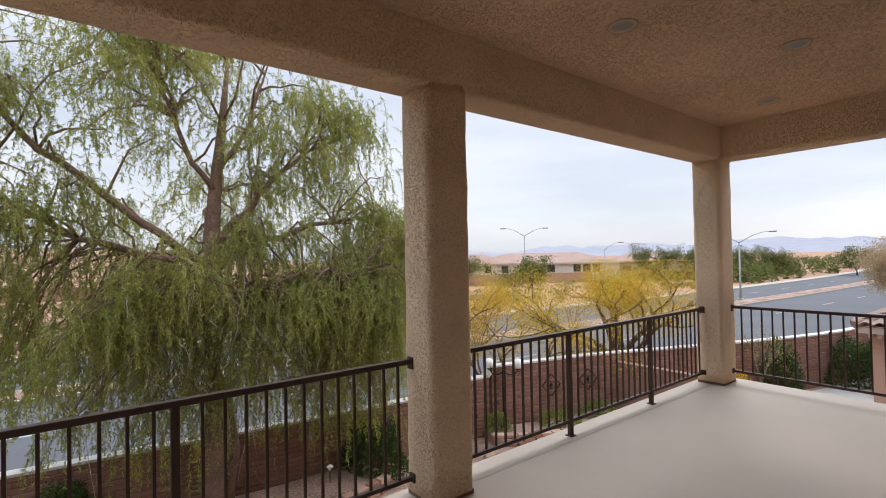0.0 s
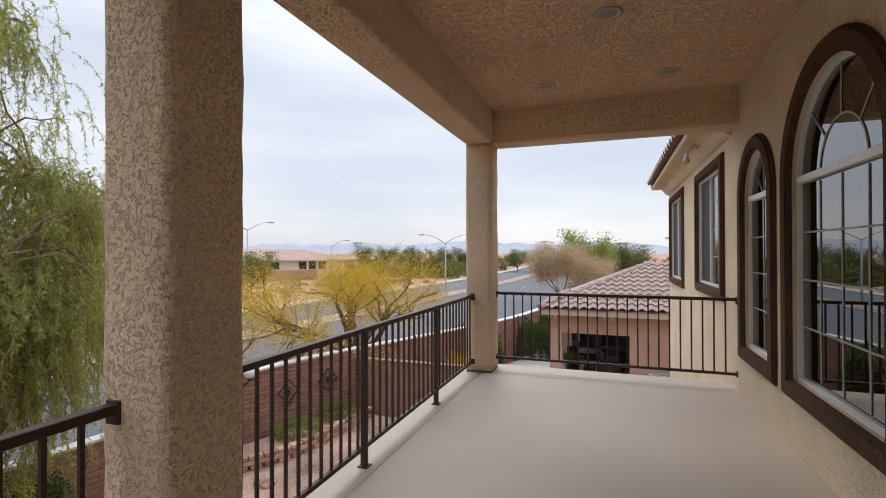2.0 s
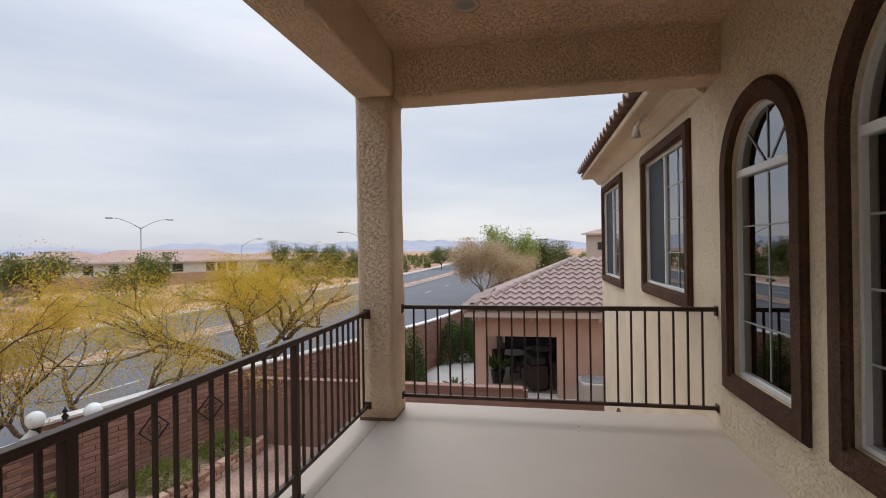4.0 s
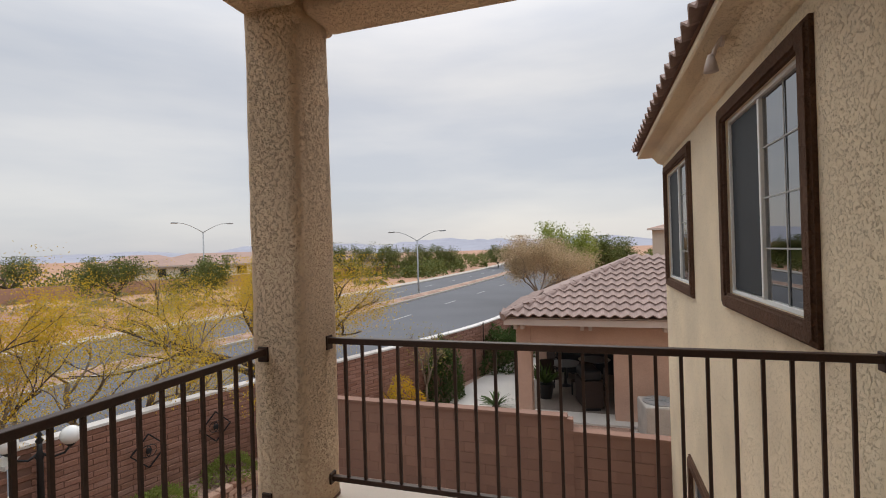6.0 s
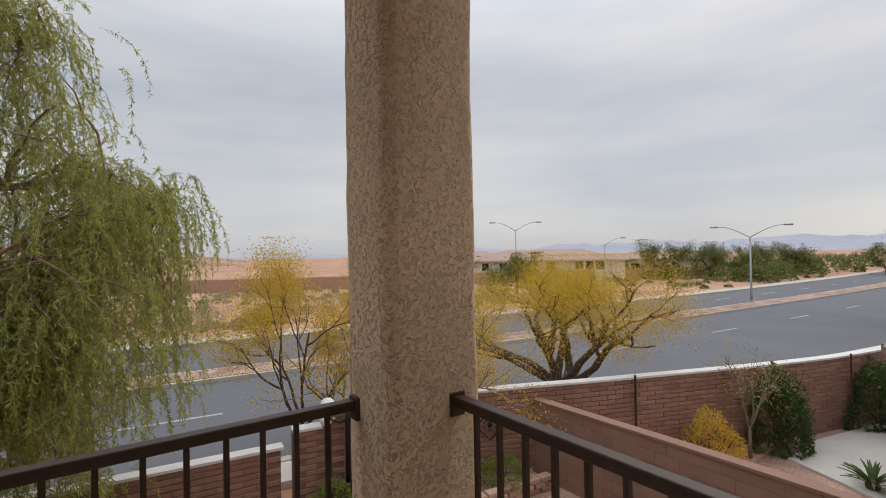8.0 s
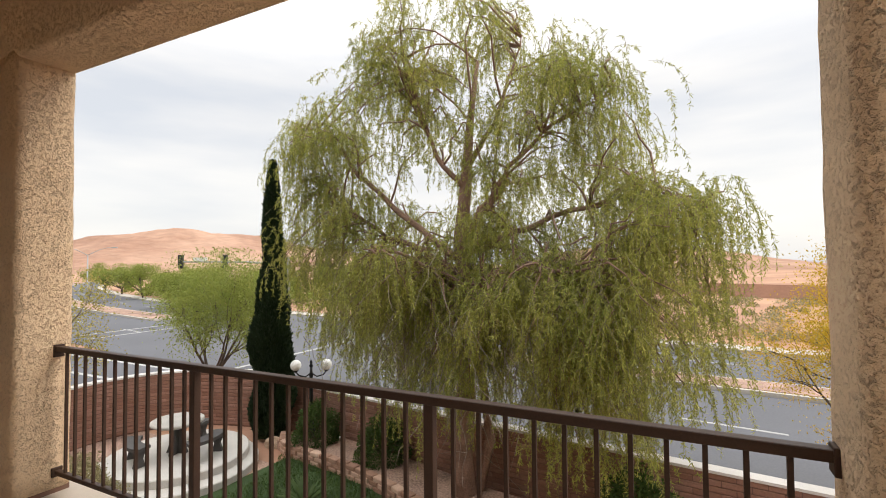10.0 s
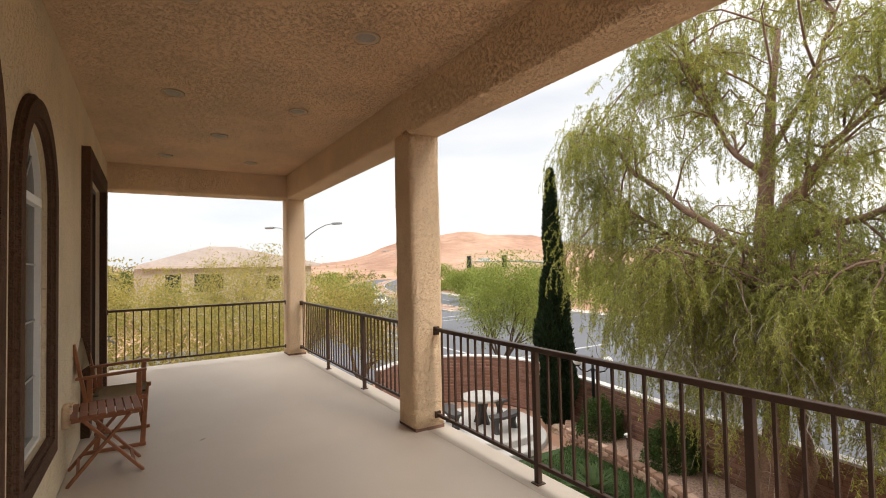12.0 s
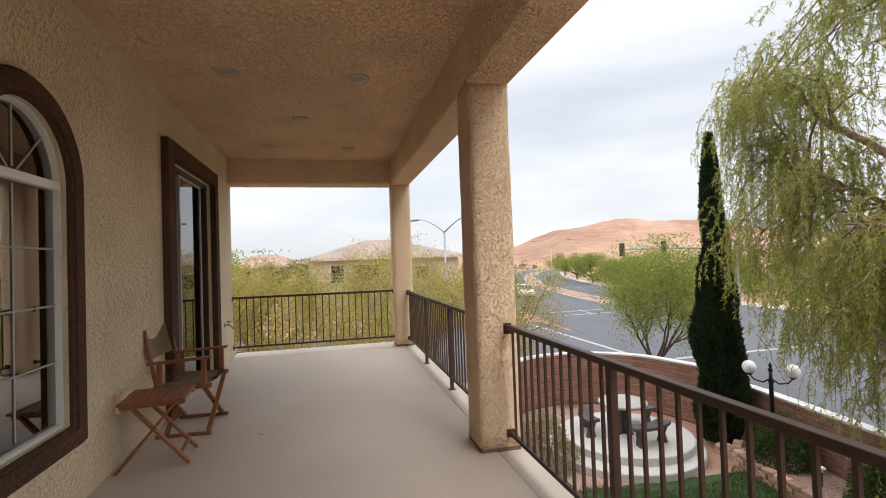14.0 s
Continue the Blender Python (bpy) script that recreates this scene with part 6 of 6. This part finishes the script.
shrub("small green plant beside the garden lamp", (9.0, 9.0, G + 0.24), 0.35, 0.5, MESQUITE, 1500, 0.05, 60, "planter shrubs")
shrub("small dark green bush in the gravel", (11.9, 3.2, G), 0.3, 0.35, GREEN, 1500, 0.05, 61)
shrub("tall green shrub against the neighbouring wall", (18.3, 5.55, G), 0.65, 1.9, GREEN, 5000, 0.08, 62, "neighbouring shrubs")
shrub("broad dark green shrub against the neighbouring wall", (22.0, 4.55, G), 1.1, 1.7, GREEN, 8000, 0.09, 63, "neighbouring shrubs")
shrub("broad dark green shrub against the neighbouring wall", (24.6, 4.0, G), 1.0, 1.7, GREEN, 6000, 0.09, 64, "neighbouring shrubs")
shrub("dry yellow shrub behind the divider wall", (16.15, 6.0, G), 0.6, 1.2, YELLOW, 2600, 0.06, 65, "neighbouring shrubs")
leafy_tree("bare_shrub", "thin bare shrub behind the divider wall", (17.3, 5.75, G), 2.4, 0.8, OLIVE, 500, 0.06, 66, TWIG, 5, 0.5)


def rosette(label, at, n, length, leaf, seed, droop, width):
    """A plant of long arching blades from one heart."""
    rng = np.random.default_rng(seed)
    v, f = [], []
    for i in range(n):
        a, e = rng.uniform(0, 6.283), rng.uniform(0.25, 1.35)
        c, s = math.cos(a), math.sin(a)
        for k in range(6):
            u = k / 5
            r = length * u * math.cos(e * (1 - 0.3 * u))
            z = 0.05 + length * u * math.sin(e) - droop * u * u * length
            w = width * (0.4 + 1.2 * u) * (1 - u) + 0.004
            v += [(r * c - s * w, r * s + c * w, max(z, 0.02)), (r * c + s * w, r * s - c * w, max(z, 0.02) + 0.01)]
            if k:
                o = len(v) - 4
                f.append((o, o + 1, o + 3, o + 2))
    t = thing("sago_palm", label, "plant", at)
    part("fronds", mesh_from("fronds", v, f, leaf), leaf, t)
    part("heart", turned(((0.10, -0.03), (0.12, 0.08), (0.05, 0.16)), 10), BARK_DARK, t)


rosette("dark green sago palm on the lawn edge", (-0.2, 7.9, G), 60, 0.75, GREEN, 5, 0.35, 0.05)
rosette("dark green sago palm beside the patio column", (17.45, 3.75, G + 0.05), 40, 0.6, GREEN, 6, 0.35, 0.05)
ob = thing("potted_plant", "spiky green plant in a dark pot on the patio", "potted plant", (18.9 + NX, 2.0 + NY, SZ))
part("pot", turned(((0.18, 0), (0.25, 0.4), (0.27, 0.44)), 16), BLACK, ob)
rg = np.random.default_rng(9)
pp = np.zeros((70, 3)) + np.array([0, 0, 0.42])
dd = rg.normal(size=(70, 3))
dd[:, 2] = np.abs(dd[:, 2]) + 0.6
part("leaves", leaves("leaves", pp, dd, 0.6, 0.07, GREEN, rg), GREEN, ob)


def lawn():
    rng = np.random.default_rng(3)
    n = 26000
    x, y = rng.uniform(-2.6, 3.4, n), rng.uniform(5.6, 9.6, n)
    edge = np.where(x < 0.6, 9.55 - 0.12 * (x + 0.8), 9.2 - 0.38 * (x - 0.5))
    keep = (y < edge - 0.15) & ((x + 4.3) ** 2 + (y - 8.1) ** 2 > 2.3 ** 2)
    pos = np.stack((x, y, np.full(n, G + 0.02)), 1)[keep]
    d = rng.normal(size=(len(pos), 3)) * 0.4
    d[:, 2] = 1
    g = leafmat("grass_blade", (0.05, 0.10, 0.025), (0.10, 0.16, 0.04), 0.25)
    ob = new("lawn_grass", leaves("lawn_grass", pos, d, 0.07, 0.012, g, rng))
    tagged(ob, "short green lawn grass", "grass", "", "stuff")


structure("lawn", prism([(-2.6, 5.6), (3.4, 5.6), (3.4, 8.1), (0.6, 9.1), (-0.8, 9.4), (-2.3, 9.6)], 0, 1), LAWN, "green lawn beside the round patio", "ground").matrix_basis = Matrix(((1, 0, 0, 0), (0, 0, 1, 0), (0, 0.02, 0, G), (0, 0, 0, 1)))
lawn()

# trees further off
FAR = ((40.7, 36.5, 4.4, 2.6, 0), (81, 43, 6.2, 4.2, 0), (88, 39, 5.6, 3.8, 0), (97, 36, 5.6, 3.6, 0), (106, 33, 5.2, 3.2, 0), (112, 22, 5.0, 3.0, 0), (51, 3.6, 6.6, 2.6, 1), (62, 1.0, 5.4, 2.6, 0), (69, -1.5, 5.2, 3.0, 0),
       (41.5, 49.5, 4.6, 3.2, 0), (44, 71, 5.0, 4.0, 0), (120, 12, 6.0, 4.0, 0), (-43, 33.5, 3.6, 1.8, 1), (-62, 42, 4.6, 3.4, 1), (-74, 46, 4.8, 3.8, 1), (-52, 44, 4.6, 3.2, 1), (-40, 46, 4.4, 3.2, 1), (-30, 46, 4.6, 3.4, 1), (-90, 52, 5.0, 4.2, 1), (-22, 44, 4.0, 3.2, 1), (-30, -6, 5.4, 3.0, 1), (-52, 12, 5.2, 3.4, 1), (-27, 12.6, 4.0, 2.2, 1), (-12, 43, 4.2, 3.0, 1), (-60, -4, 5.0, 3.2, 0))
for i, (x, y, h, r, k) in enumerate(FAR):
    leafy_tree("far_tree", "broad green desert tree across the road" if k == 0 else "yellow-green desert tree across the road", (x, y, G), h, r, FARGREEN if k == 0 else MESQUITE, 9000, 0.18, 100 + i, BARK_DARK, 5, 0.75 * r / h * 1.9, "trees across the road", 0.42, 0.0, 0.22, 2, 0.6)
leafy_tree("bare_tree", "rounded tan tree with dry leaves", (40, 4.9, G), 5.2, 2.6, DRY, 22000, 0.13, 71, TWIG, 6, 0.8, "", 0.35, 0, 0.2, 3, 0.4)
leafy_tree("bare_tree", "rounded tan tree with dry leaves", (45, 3.6, G), 5.0, 2.4, DRY, 16000, 0.13, 72, TWIG, 6, 0.8, "", 0.35, 0, 0.2, 3, 0.4)


def scatter(name, label, regions, count, leaf, seed, big=1.0, blade=0.22):
    """Low desert brush scattered over open land."""
    rng = np.random.default_rng(seed)
    ps, ds = [], []
    for i in range(count):
        x0, x1, y0, y1 = regions[i % len(regions)]
        x, y = rng.uniform(x0, x1), rng.uniform(y0, y1)
        if abs(y - road_y(x)) < 11:
            continue
        r = rng.uniform(0.35, 1.0) * big
        d = rng.normal(size=(130, 3))
        d /= np.linalg.norm(d, axis=1, keepdims=True)
        d[:, 2] = np.abs(d[:, 2])
        ps.append(d * r * rng.uniform(0.5, 1, (130, 1)) * np.array([1, 1, 0.75 if big == 1.0 else 1.45]) + np.array([x, y, G]))
        ds.append(d + rng.normal(size=(130, 3)) * 0.6)
    ob = new(name, leaves(name, np.concatenate(ps), np.concatenate(ds), blade, blade * 0.5, leaf, rng))
    tagged(ob, label, "brush", "", "stuff")


scatter("desert_brush", "low dry brush over the open desert land", ((10, 60, 30, 64), (-10, 40, 34, 70), (-90, -10, 38, 70)), 330, SAGE, 5)
scatter("roadside_brush", "green brush along the far side of the road", ((60, 130, 14, 44), (-100, -30, 36, 48), (60, 110, 30, 50)), 200, FARGREEN, 6)
scatter("strip_brush", "dry brush in the strip beside the road", ((2, 40, 34, 40),), 60, DRY, 7)
scatter("far_treeline", "green belt of trees far beyond the road", ((70, 170, 30, 110), (130, 260, -40, 60), (60, 160, -30, 4), (-190, -60, 40, 120), (-220, -60, -60, 20), (44, 100, 52, 84), (75, 130, 22, 50)), 640, FARGREEN, 8, 2.4, 0.55)
scatter("near_treeline", "yellow-green trees along the road", ((-130, -30, 37, 52), (-70, -20, 38, 60)), 90, MESQUITE, 9, 2.2, 0.5)
